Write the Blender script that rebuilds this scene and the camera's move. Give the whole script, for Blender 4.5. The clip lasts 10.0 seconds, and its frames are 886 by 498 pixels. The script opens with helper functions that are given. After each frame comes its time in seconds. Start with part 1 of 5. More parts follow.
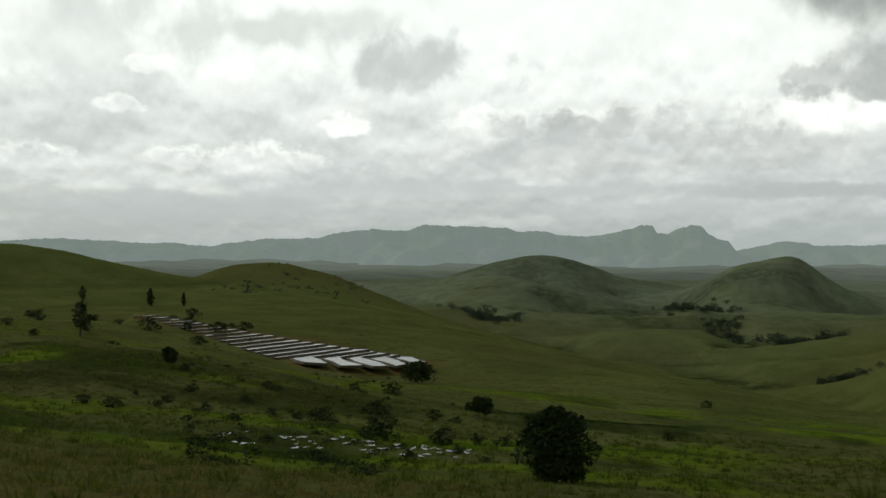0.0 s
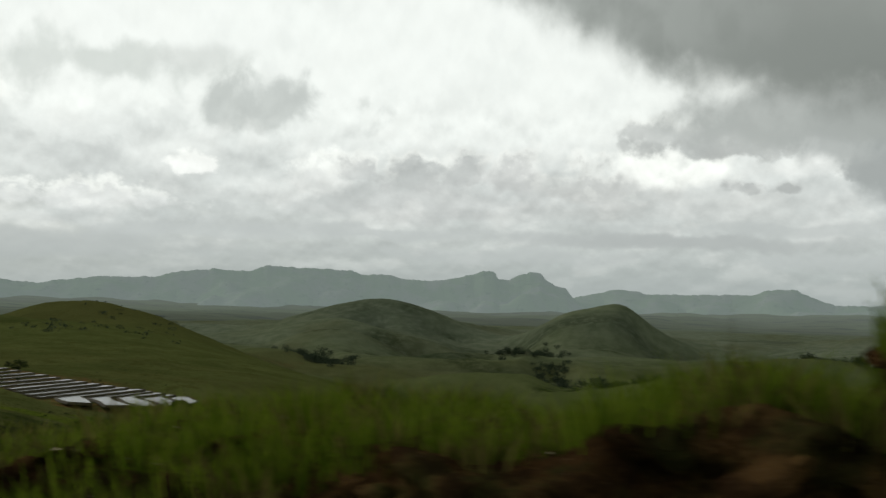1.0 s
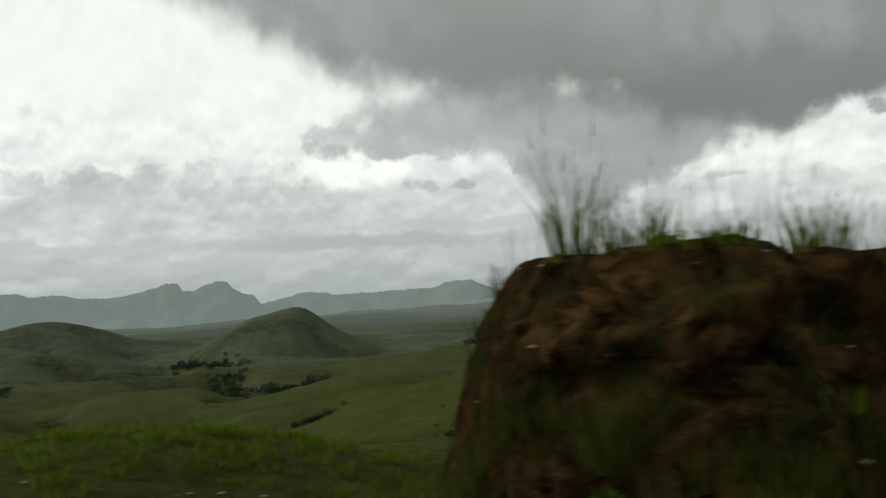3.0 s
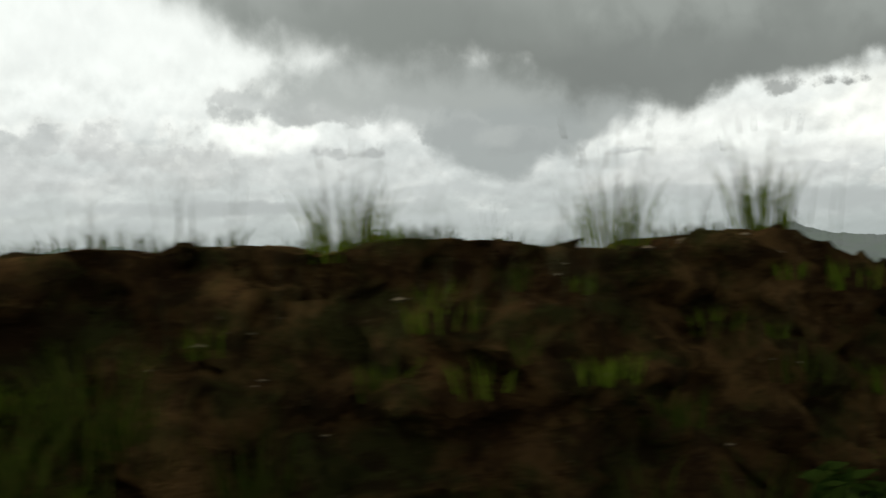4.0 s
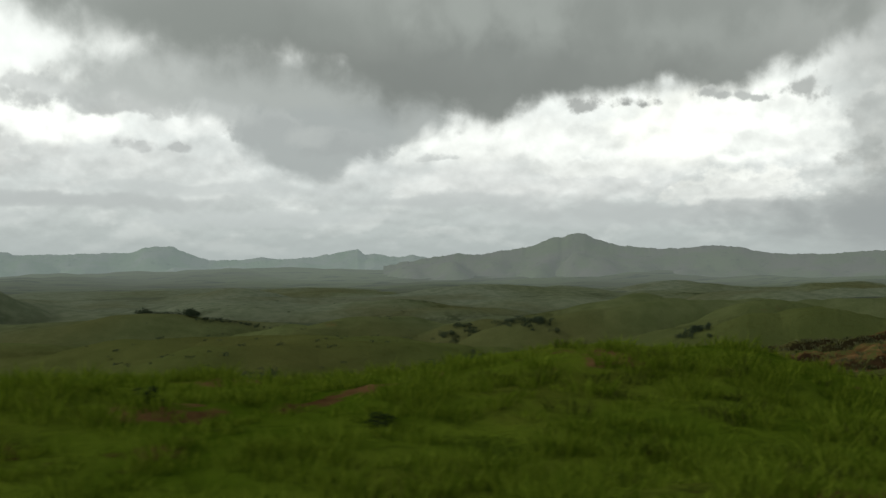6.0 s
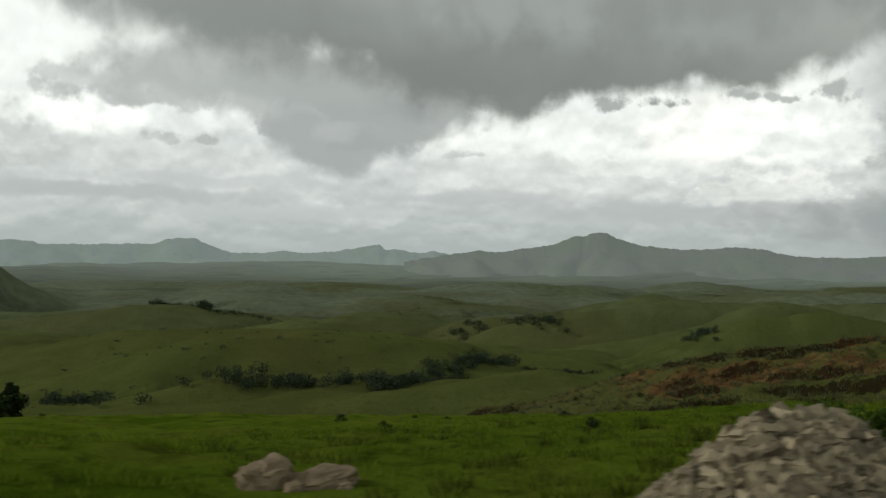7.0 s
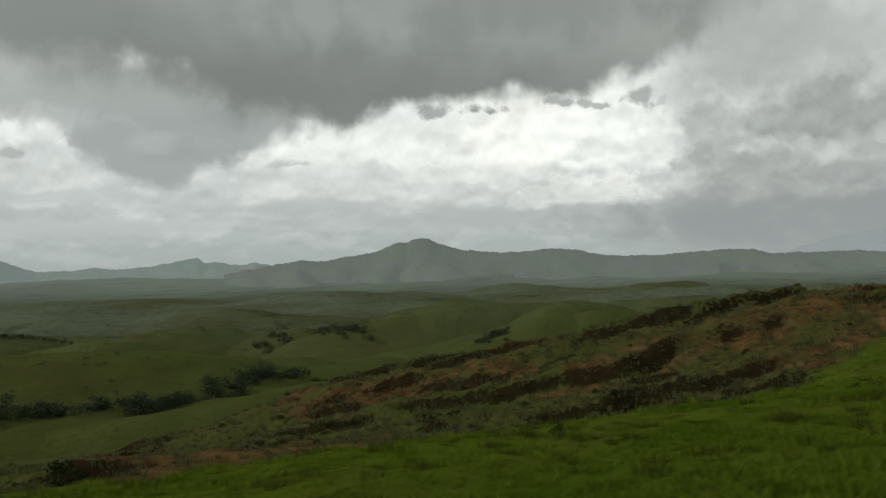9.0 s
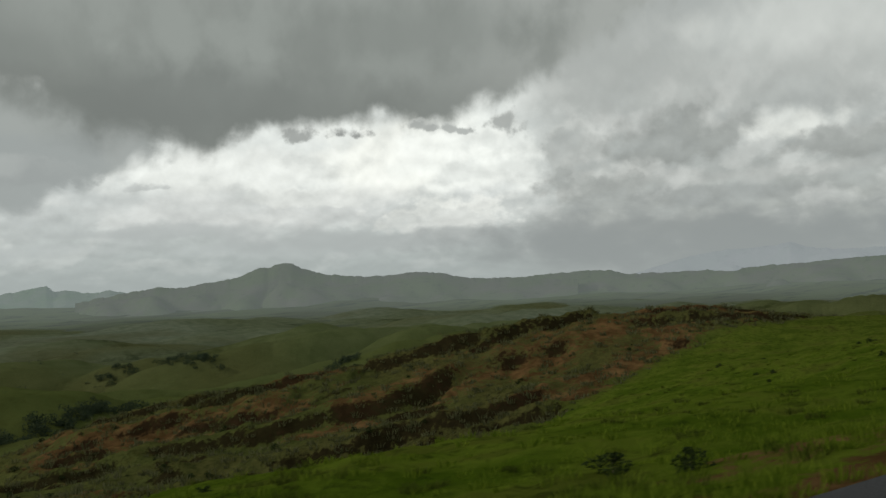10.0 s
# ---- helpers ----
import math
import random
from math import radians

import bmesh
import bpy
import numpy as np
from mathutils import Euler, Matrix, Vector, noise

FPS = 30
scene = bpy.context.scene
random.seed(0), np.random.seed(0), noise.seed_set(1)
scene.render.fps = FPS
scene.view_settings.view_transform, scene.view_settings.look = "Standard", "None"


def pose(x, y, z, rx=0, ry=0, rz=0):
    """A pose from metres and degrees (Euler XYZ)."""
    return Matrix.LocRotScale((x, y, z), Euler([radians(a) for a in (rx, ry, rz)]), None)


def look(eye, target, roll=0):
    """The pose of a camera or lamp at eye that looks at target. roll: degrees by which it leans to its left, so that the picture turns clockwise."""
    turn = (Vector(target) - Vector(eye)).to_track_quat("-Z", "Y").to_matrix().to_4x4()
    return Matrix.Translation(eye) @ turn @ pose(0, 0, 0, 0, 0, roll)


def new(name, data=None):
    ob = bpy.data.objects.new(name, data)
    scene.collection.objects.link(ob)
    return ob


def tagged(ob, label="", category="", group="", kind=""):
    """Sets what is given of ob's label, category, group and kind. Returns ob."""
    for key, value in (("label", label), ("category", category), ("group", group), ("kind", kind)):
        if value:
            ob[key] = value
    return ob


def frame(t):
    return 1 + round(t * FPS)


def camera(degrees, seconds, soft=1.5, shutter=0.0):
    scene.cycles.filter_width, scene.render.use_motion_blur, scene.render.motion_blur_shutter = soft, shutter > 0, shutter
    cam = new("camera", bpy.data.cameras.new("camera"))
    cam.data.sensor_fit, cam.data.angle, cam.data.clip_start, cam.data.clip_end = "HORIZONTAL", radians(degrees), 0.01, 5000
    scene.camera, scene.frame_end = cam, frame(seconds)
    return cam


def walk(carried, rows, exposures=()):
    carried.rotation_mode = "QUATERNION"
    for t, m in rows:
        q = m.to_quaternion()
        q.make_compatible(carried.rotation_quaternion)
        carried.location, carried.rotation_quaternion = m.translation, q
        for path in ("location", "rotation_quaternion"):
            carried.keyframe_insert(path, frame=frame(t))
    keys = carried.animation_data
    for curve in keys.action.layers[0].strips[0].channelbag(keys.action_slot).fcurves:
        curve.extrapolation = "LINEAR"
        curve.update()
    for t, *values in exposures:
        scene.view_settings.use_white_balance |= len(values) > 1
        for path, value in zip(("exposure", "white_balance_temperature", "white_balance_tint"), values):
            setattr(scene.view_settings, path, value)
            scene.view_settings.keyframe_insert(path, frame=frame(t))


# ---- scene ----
cam = camera(50.0, 10.0, soft=1.4, shutter=0.10)
# seconds, yaw, pitch and roll; the car goes straight along x at 14 m/s, eyes 1.5 m over the road, whose crown is at 0.5
PATH = [
    (0, 22.27, -0.07, 0.38),
    (0.5, 18.82, 2.76, 0.01),
    (1, 13.14, 2.68, 1.52),
    (1.5, 6.91, 2.11, -2.28),
    (2, 6.95, 1.26, 0.02),
    (2.5, 1.79, 2.88, -0.90),
    (3, -5.33, 2.65, -3.15),
    (3.2, -5.34, 2.23, -3.10),
    (4.3, -13.11, 0.36, -2.39),
    (4.5, -14.06, 1.32, -2.81),
    (5, -16.56, 0.94, -0.99),
    (5.5, -19.27, 1.11, 0.25),
    (5.7, -21.84, 0.72, -0.91),
    (6.8, -22.49, 0.08, 0.09),
    (7, -20.90, 0.28, 0.73),
    (7.5, -20.52, -0.34, 1.73),
    (8, -22.51, 1.71, -0.40),
    (8.5, -26.02, 1.00, -2.41),
    (9, -31.22, 0.70, -1.36),
    (9.5, -35.54, -0.11, -0.70),
    (10, -39.27, 1.90, -2.13),
]

# the phone brightens its picture a little while the dark banks pass
EXPOSURES = [(0, 0.06), (1, -0.04), (1.5, 0.05), (2, 0.08), (2.5, 0.02), (3, -0.04), (4.5, 0.06), (5.5, 0.10), (7, 0.04), (8.5, -0.02), (10, -0.13)]


def aim(t, yaw, pitch, roll):
    eye = Vector((14.0 * t, 0.0, 2.0))
    a, b = radians(yaw), radians(pitch)
    return look(eye, eye + Vector((-math.sin(a) * math.cos(b), math.cos(a) * math.cos(b), math.sin(b))), roll)


walk(cam, [(t, aim(t, yaw, pitch, roll)) for t, yaw, pitch, roll in PATH], EXPOSURES)

# ---- sky and light ----
world = bpy.data.worlds.new("overcast_sky")
scene.world = world
world.use_nodes = True
wt = world.node_tree
wt.nodes.clear()


def nd(tree, kind, **settings):
    n = tree.nodes.new(kind)
    for key, value in settings.items():
        setattr(n, key, value)
    return n


def plug(tree, node, slot, value):
    if isinstance(value, bpy.types.NodeSocket):
        tree.links.new(value, node.inputs[slot])
    else:
        node.inputs[slot].default_value = value


def calc(tree, op, a, b=0.0, c=None):
    n = nd(tree, "ShaderNodeMath", operation=op)
    plug(tree, n, 0, a)
    plug(tree, n, 1, b)
    if c is not None:
        plug(tree, n, 2, c)
    return n.outputs[0]


def blend(tree, f, a, b):
    n = nd(tree, "ShaderNodeMix", data_type="RGBA")
    plug(tree, n, 0, f)
    plug(tree, n, 6, a if isinstance(a, bpy.types.NodeSocket) else (*a, 1))
    plug(tree, n, 7, b if isinstance(b, bpy.types.NodeSocket) else (*b, 1))
    return n.outputs[2]


def ramp(tree, v, lo, hi, a=0.0, b=1.0):
    n = nd(tree, "ShaderNodeMapRange", interpolation_type="SMOOTHSTEP")
    for k, value in enumerate((v, lo, hi, a, b)):
        plug(tree, n, k, value)
    return n.outputs[0]


def grain(tree, vector, scale, detail=6.0, rough=0.55, warp=0.0):
    n = nd(tree, "ShaderNodeTexNoise")
    if vector is not None:
        tree.links.new(vector, n.inputs["Vector"])
    n.inputs["Scale"].default_value = scale
    n.inputs["Detail"].default_value = detail
    n.inputs["Roughness"].default_value = rough
    n.inputs["Distortion"].default_value = warp
    return n


# directions as degrees: azimuth to the left of the road's side view, elevation up
where = nd(wt, "ShaderNodeTexCoord").outputs["Generated"]
sep = nd(wt, "ShaderNodeSeparateXYZ")
wt.links.new(where, sep.inputs[0])
AZ = calc(wt, "MULTIPLY", calc(wt, "ARCTAN2", calc(wt, "MULTIPLY", sep.outputs[0], -1.0), sep.outputs[1]), 57.2958)
EL = calc(wt, "MULTIPLY", calc(wt, "ARCSINE", sep.outputs[2]), 57.2958)
# the deck seen from below: its forms grow flatter towards the horizon
flat = nd(wt, "ShaderNodeCombineXYZ")
plug(wt, flat, 0, calc(wt, "MULTIPLY", AZ, 0.11))
plug(wt, flat, 1, calc(wt, "MULTIPLY", calc(wt, "LOGARITHM", calc(wt, "MULTIPLY_ADD", calc(wt, "MAXIMUM", EL, -3.0), 1 / 6.0, 1.0), 2.71828), 1.6))
FLAT = flat.outputs[0]


def split(node, slot):
    parts = nd(wt, "ShaderNodeSeparateColor")
    wt.links.new(node.outputs[slot], parts.inputs[0])
    return parts.outputs


big = split(grain(wt, FLAT, 1.2, 3.0, 0.5), "Color")
fine_noise = grain(wt, FLAT, 4.0, 7.0, 0.52, 0.2)
fine = split(fine_noise, "Color")
heads = nd(wt, "ShaderNodeTexVoronoi", feature="SMOOTH_F1")
wt.links.new(FLAT, heads.inputs["Vector"])
for slot, value in (("Scale", 5.5), ("Detail", 3.0), ("Roughness", 0.5), ("Lacunarity", 2.3), ("Smoothness", 0.45)):
    heads.inputs[slot].default_value = value
# round heads and torn edges: about -0.5 to 0.5, high in the middle of a head
BILLOW = calc(wt, "ADD", calc(wt, "MULTIPLY_ADD", heads.outputs["Distance"], -0.8, 0.68), calc(wt, "MULTIPLY_ADD", fine_noise.outputs[0], 1.5, -0.75))
SOFTER = calc(wt, "ADD", calc(wt, "MULTIPLY_ADD", big[0], 2.2, -1.1), calc(wt, "MULTIPLY_ADD", fine_noise.outputs[0], 1.6, -0.8))


def warped(base, k, wide, narrow):
    a = calc(wt, "MULTIPLY_ADD", big[k], wide, -0.5 * wide)
    b = calc(wt, "MULTIPLY_ADD", fine[k], narrow, -0.5 * narrow)
    return calc(wt, "ADD", calc(wt, "ADD", base, a), b)


# which side of each fold of cloud catches the light from above
LIT = []
for scale, up in ((2.2, 0.17), (5.2, 0.06)):
    lift = nd(wt, "ShaderNodeVectorMath", operation="ADD")
    wt.links.new(FLAT, lift.inputs[0])
    lift.inputs[1].default_value = (0.1 * up, up, 0.0)
    LIT.append(calc(wt, "SUBTRACT", grain(wt, FLAT, scale, 6.0, 0.5).outputs[0], grain(wt, lift.outputs[0], scale, 6.0, 0.5).outputs[0]))
AW, EW = warped(AZ, 1, 3.2, 2.2), warped(EL, 2, 1.2, 1.0)

sky = nd(wt, "ShaderNodeTexSky", sky_type="NISHITA", sun_disc=False, sun_elevation=radians(28), sun_rotation=radians(-64))
sky_light = nd(wt, "ShaderNodeVectorMath", operation="SCALE")
wt.links.new(sky.outputs[0], sky_light.inputs[0])
sky_light.inputs["Scale"].default_value = 0.12
WHITE = (1.03, 1.04, 1.02)
# the closed cloud deck over the clear sky: pale near the horizon, bright above, grey towards the rain
tone = blend(wt, ramp(wt, EW, 0.0, 6.0), (0.47, 0.505, 0.512), (0.63, 0.65, 0.655))
tone = blend(wt, ramp(wt, EW, 5.0, 11.0), tone, (0.97, 0.985, 0.97))
tone = blend(wt, ramp(wt, AW, -40.0, -50.0), tone, (0.46, 0.475, 0.47))
deck = blend(wt, 0.96, sky_light.outputs[0], tone)


def offset(az, el, wide, high):
    dx = calc(wt, "MULTIPLY", calc(wt, "SUBTRACT", AW, az), 1.0 / wide)
    dy = calc(wt, "MULTIPLY", calc(wt, "SUBTRACT", EW, el), 1.0 / high)
    return dx, dy


def length(dx, dy):
    return calc(wt, "SQRT", calc(wt, "ADD", calc(wt, "MULTIPLY", dx, dx), calc(wt, "MULTIPLY", dy, dy)))


def veil(below, az, el, wide, high, colour, amount=0.8, soft=0.5, torn=0.8):
    """A soft bank of cloud: where it stands and its half sizes, in degrees."""
    far = calc(wt, "SUBTRACT", length(*offset(az, el, wide, high)), calc(wt, "MULTIPLY", SOFTER, torn))
    return blend(wt, ramp(wt, far, 1.0 + soft, 1.0 - soft, 0.0, amount), below, colour)


def heap_cloud(below, az, el, wide, high, body, rim=WHITE, amount=0.95, soft=0.26, torn=1.0, glint=0.8):
    """A cumulus: flat base, billowing top, with a bright edge above and a grey body."""
    dx, dy = offset(az, el, wide, high)
    low = calc(wt, "MAXIMUM", dy, calc(wt, "MULTIPLY", dy, -1.7))
    far = calc(wt, "SUBTRACT", length(dx, low), calc(wt, "MULTIPLY", BILLOW, torn))
    edge = calc(wt, "MULTIPLY", ramp(wt, far, 0.45, 1.0), ramp(wt, dy, -0.2, 0.7, 0.0, glint))
    edge = calc(wt, "MAXIMUM", edge, ramp(wt, BILLOW, 0.05, 0.38, 0.0, 0.28 * glint))
    return blend(wt, ramp(wt, far, 1.0 + soft, 1.0 - soft, 0.0, amount), below, blend(wt, edge, body, rim))


# far left: pale veils and puffs before a bright deck
deck = veil(deck, 34.2, 12.8, 7, 1.4, (0.66, 0.69, 0.675), 0.8, 0.45, 1.6)
deck = veil(deck, 28.0, 13.4, 3, 0.8, (0.72, 0.74, 0.73), 0.7)
deck = veil(deck, 44.0, 10.8, 4, 2.6, (0.74, 0.765, 0.755), 0.7)
deck = veil(deck, 42.5, 6.8, 4.5, 2.8, (0.67, 0.70, 0.695), 0.75)
deck = veil(deck, 34.5, 7.6, 4.5, 2.0, (0.78, 0.80, 0.80), 0.6)
deck = veil(deck, 25.0, 7.6, 3.0, 2.2, (0.72, 0.745, 0.745), 0.7)
deck = veil(deck, 23.0, 10.7, 3.4, 1.4, (0.56, 0.585, 0.58), 0.85, 0.45, 1.9)
deck = heap_cloud(deck, 40.0, 10.4, 1.2, 0.7, (0.95, 0.96, 0.95), soft=0.3)
deck = heap_cloud(deck, 41.2, 7.8, 1.7, 0.6, (0.90, 0.91, 0.91), soft=0.3)
deck = heap_cloud(deck, 46.3, 4.7, 2.6, 1.0, (0.66, 0.69, 0.69))
deck = heap_cloud(deck, 37.8, 4.9, 2.4, 0.8, (0.74, 0.76, 0.765))
deck = heap_cloud(deck, 32.8, 4.7, 4.2, 1.1, (0.74, 0.755, 0.76), glint=1.0)
deck = heap_cloud(deck, 28.1, 7.0, 1.8, 1.0, (0.97, 0.975, 0.97), soft=0.22, torn=1.1)
deck = veil(deck, 46.0, 3.8, 3.0, 0.5, (0.56, 0.59, 0.595), 0.8, 0.3)
deck = veil(deck, 33.0, 3.8, 6.0, 0.45, (0.62, 0.645, 0.65), 0.8, 0.4)
# a row of cumulus before the bright sky
deck = heap_cloud(deck, 20.4, 6.6, 2.2, 1.7, (0.76, 0.775, 0.775), glint=1.0)
deck = heap_cloud(deck, 18.2, 7.2, 1.5, 1.1, (0.60, 0.615, 0.62))
deck = heap_cloud(deck, 15.0, 6.9, 2.2, 1.9, (0.57, 0.585, 0.59))
deck = heap_cloud(deck, 11.8, 7.2, 1.7, 1.6, (0.55, 0.565, 0.57), glint=0.6)
deck = heap_cloud(deck, 8.6, 6.8, 2.6, 1.8, (0.59, 0.60, 0.605), glint=0.7)
deck = heap_cloud(deck, 4.0, 6.3, 4.4, 2.0, (0.60, 0.61, 0.61), glint=0.8)
deck = veil(deck, 14.0, 5.3, 7.5, 0.9, (0.62, 0.635, 0.64), 0.85)
deck = veil(deck, 12.0, 4.7, 3.5, 0.35, (0.54, 0.555, 0.56), 0.7)
deck = veil(deck, 4.0, 5.0, 3.5, 0.45, (0.53, 0.545, 0.545), 0.75)
# the bright break and the small clouds in it
deck = veil(deck, -1.0, 7.9, 3.4, 1.1, WHITE, 0.95, 0.4)
deck = veil(deck, -8.5, 7.7, 2.6, 0.8, (0.92, 0.93, 0.925), 0.9, 0.4)
deck = veil(deck, -4.5, 5.6, 5.5, 1.0, (0.68, 0.695, 0.695), 0.8)
deck = heap_cloud(deck, -3.0, 9.2, 5.2, 1.7, (0.50, 0.515, 0.515), glint=0.5)
deck = heap_cloud(deck, 0.8, 9.7, 2.4, 0.9, (0.60, 0.615, 0.615), glint=0.7)
deck = heap_cloud(deck, -4.3, 6.7, 1.4, 0.45, (0.50, 0.515, 0.52), glint=0.2, torn=1.8, soft=0.5)
deck = heap_cloud(deck, -7.0, 6.6, 1.3, 0.4, (0.49, 0.505, 0.51), glint=0.2, torn=1.8, soft=0.5)
# right: bright sky under the shelf, with pale heads
deck = veil(deck, -29.0, 6.8, 8.5, 1.8, (0.93, 0.94, 0.925), 0.95, 0.4)
deck = veil(deck, -36.5, 7.4, 5.0, 2.2, (1.02, 1.02, 0.985), 0.95, 0.4)
deck = veil(deck, -41.5, 7.2, 4.0, 2.5, WHITE, 0.95, 0.35)
deck = veil(deck, -27.0, 4.5, 9.0, 1.1, (0.68, 0.69, 0.69), 0.8)
deck = heap_cloud(deck, -31.0, 5.1, 3.5, 0.9, (0.78, 0.79, 0.78), glint=0.5)
deck = heap_cloud(deck, -39.6, 3.5, 4.2, 1.5, (0.74, 0.75, 0.74), (0.98, 0.98, 0.95), glint=0.9)
deck = heap_cloud(deck, -22.0, 6.0, 1.1, 0.3, (0.62, 0.635, 0.635), glint=0.2)
# far right: grey heads and the veil of rain
deck = veil(deck, -50.5, 12.0, 5.5, 3.0, (0.46, 0.475, 0.47), 0.9)
deck = veil(deck, -61.0, 13.2, 6.5, 2.4, (0.66, 0.675, 0.665), 0.85)
deck = veil(deck, -58.0, 10.6, 9.0, 1.7, (0.50, 0.515, 0.51), 0.8)
deck = heap_cloud(deck, -47.8, 7.5, 2.8, 1.8, (0.50, 0.515, 0.51), (0.70, 0.71, 0.70), glint=0.6)
deck = heap_cloud(deck, -54.5, 7.4, 4.0, 2.4, (0.37, 0.385, 0.38), (0.56, 0.57, 0.565), glint=0.5)
deck = veil(deck, -59.6, 8.2, 1.7, 0.9, (0.84, 0.85, 0.83), 0.9, 0.4, 1.2)
deck = heap_cloud(deck, -63.0, 6.8, 3.4, 1.3, (0.39, 0.405, 0.40), (0.55, 0.56, 0.555), glint=0.5)
deck = heap_cloud(deck, -49.0, 5.2, 3.4, 1.4, (0.40, 0.415, 0.41), (0.62, 0.63, 0.62), glint=0.6)
deck = veil(deck, -56.5, 4.5, 6.0, 0.6, (0.37, 0.385, 0.385), 0.8, 0.4)
deck = veil(deck, -59.0, 5.6, 5.0, 0.4, (0.52, 0.53, 0.525), 0.6, 0.5)
# folds of the deck, lit from above
LOW = ramp(wt, EL, 13.0, 7.5, 0.3, 1.0)
deck = blend(wt, calc(wt, "MULTIPLY", LOW, ramp(wt, LIT[0], 0.0, 0.16, 0.0, 0.24)), deck, (1.0, 1.0, 0.99))
deck = blend(wt, calc(wt, "MULTIPLY", LOW, ramp(wt, LIT[0], 0.0, -0.16, 0.0, 0.30)), deck, (0.44, 0.465, 0.47))
gained = nd(wt, "ShaderNodeVectorMath", operation="SCALE")
wt.links.new(deck, gained.inputs[0])
wt.links.new(calc(wt, "MULTIPLY_ADD", calc(wt, "MULTIPLY", LOW, LIT[1]), 0.5, 1.0), gained.inputs["Scale"])
deck = gained.outputs[0]
# the rain cloud: grey tongue hanging below the shelf
deck = veil(deck, -8.5, 10.6, 7.5, 1.9, (0.44, 0.46, 0.455), 0.92, 0.35, 0.5)
deck = veil(deck, -10.5, 8.8, 3.6, 1.4, (0.43, 0.45, 0.45), 0.85, 0.35, 0.6)
deck = veil(deck, -18.0, 9.0, 4.6, 2.2, (0.385, 0.405, 0.405), 0.95, 0.2, 0.5)
deck = veil(deck, -14.6, 7.6, 4.4, 2.9, (0.375, 0.398, 0.402), 0.95, 0.22, 0.6)
deck = heap_cloud(deck, -12.4, 7.4, 2.6, 1.4, (0.39, 0.41, 0.415), (0.50, 0.52, 0.52), amount=0.8, glint=0.5)
deck = heap_cloud(deck, -16.5, 6.6, 2.4, 1.2, (0.365, 0.385, 0.39), (0.47, 0.49, 0.49), amount=0.8, glint=0.4)
deck = veil(deck, -13.5, 10.3, 6.0, 1.5, (0.40, 0.42, 0.415), 0.9, 0.35, 0.4)
deck = veil(deck, -14.6, 7.1, 1.0, 0.5, (0.48, 0.50, 0.50), 0.5, 0.6, 1.8)
# the dark shelf of the rain cloud; its ragged lower edge as elevations at these azimuths
SHELF = ((12.0, 18.4), (7.9, 16.5), (2.8, 13.6), (-2.3, 12.0), (-9.0, 11.0), (-15.6, 10.5), (-21.5, 9.2), (-25.9, 7.7), (-29.5, 9.3), (-34.5, 9.6), (-39.4, 9.3), (-43.0, 10.2), (-47.0, 12.4), (-53.0, 15.6))
edge_line = SHELF[0][1]
for (a0, e0), (a1, e1) in zip(SHELF[:-1], SHELF[1:]):
    bit = nd(wt, "ShaderNodeMapRange")
    for k, value in enumerate((AZ, a0, a1, 0.0, e1 - e0)):
        plug(wt, bit, k, value)
    edge_line = calc(wt, "ADD", bit.outputs[0], edge_line)
RISE = calc(wt, "SUBTRACT", EL, edge_line)
RISE = calc(wt, "ADD", RISE, calc(wt, "MULTIPLY", BILLOW, 0.75))
RISE = calc(wt, "ADD", RISE, calc(wt, "MULTIPLY", SOFTER, 0.9))
# the edge is soft on the near side of the shelf and torn at its end
RISE = calc(wt, "MULTIPLY", RISE, ramp(wt, AZ, -24.0, -12.0, 1.0, 0.5))
under = blend(wt, ramp(wt, RISE, 0.6, 4.0), (0.205, 0.218, 0.21), (0.31, 0.33, 0.318))
under = blend(wt, ramp(wt, AZ, -12.0, 6.0), under, (0.36, 0.38, 0.37))
under = blend(wt, ramp(wt, AZ, -36.0, -50.0), under, (0.40, 0.415, 0.405))
under = blend(wt, ramp(wt, SOFTER, -0.25, 0.35, 0.0, 0.55), under, (0.235, 0.25, 0.24))
deck = blend(wt, ramp(wt, RISE, -0.6, 1.0, 0.0, 0.97), deck, under)
deck = veil(deck, -25.0, 11.0, 6.0, 2.2, (0.205, 0.218, 0.212), 0.75, 0.6)
deck = veil(deck, -8.0, 13.6, 8.0, 1.4, (0.25, 0.268, 0.258), 0.6, 0.6)
deck = veil(deck, -38.0, 14.8, 8.0, 2.0, (0.24, 0.255, 0.246), 0.6, 0.6)
# torn scraps under its edge
for az, el, wide, high, tone_of in ((-31.0, 8.8, 1.2, 0.55, 0.36), (-34.4, 8.95, 1.5, 0.5, 0.27), (-37.6, 9.3, 1.4, 0.35, 0.42), (-40.2, 9.2, 1.2, 0.35, 0.46), (-43.2, 9.3, 1.6, 0.9, 0.40)):
    deck = heap_cloud(deck, az, el, wide, high, (tone_of, tone_of * 1.03, tone_of * 1.02), amount=0.9, torn=1.9, glint=0.25, soft=0.35)
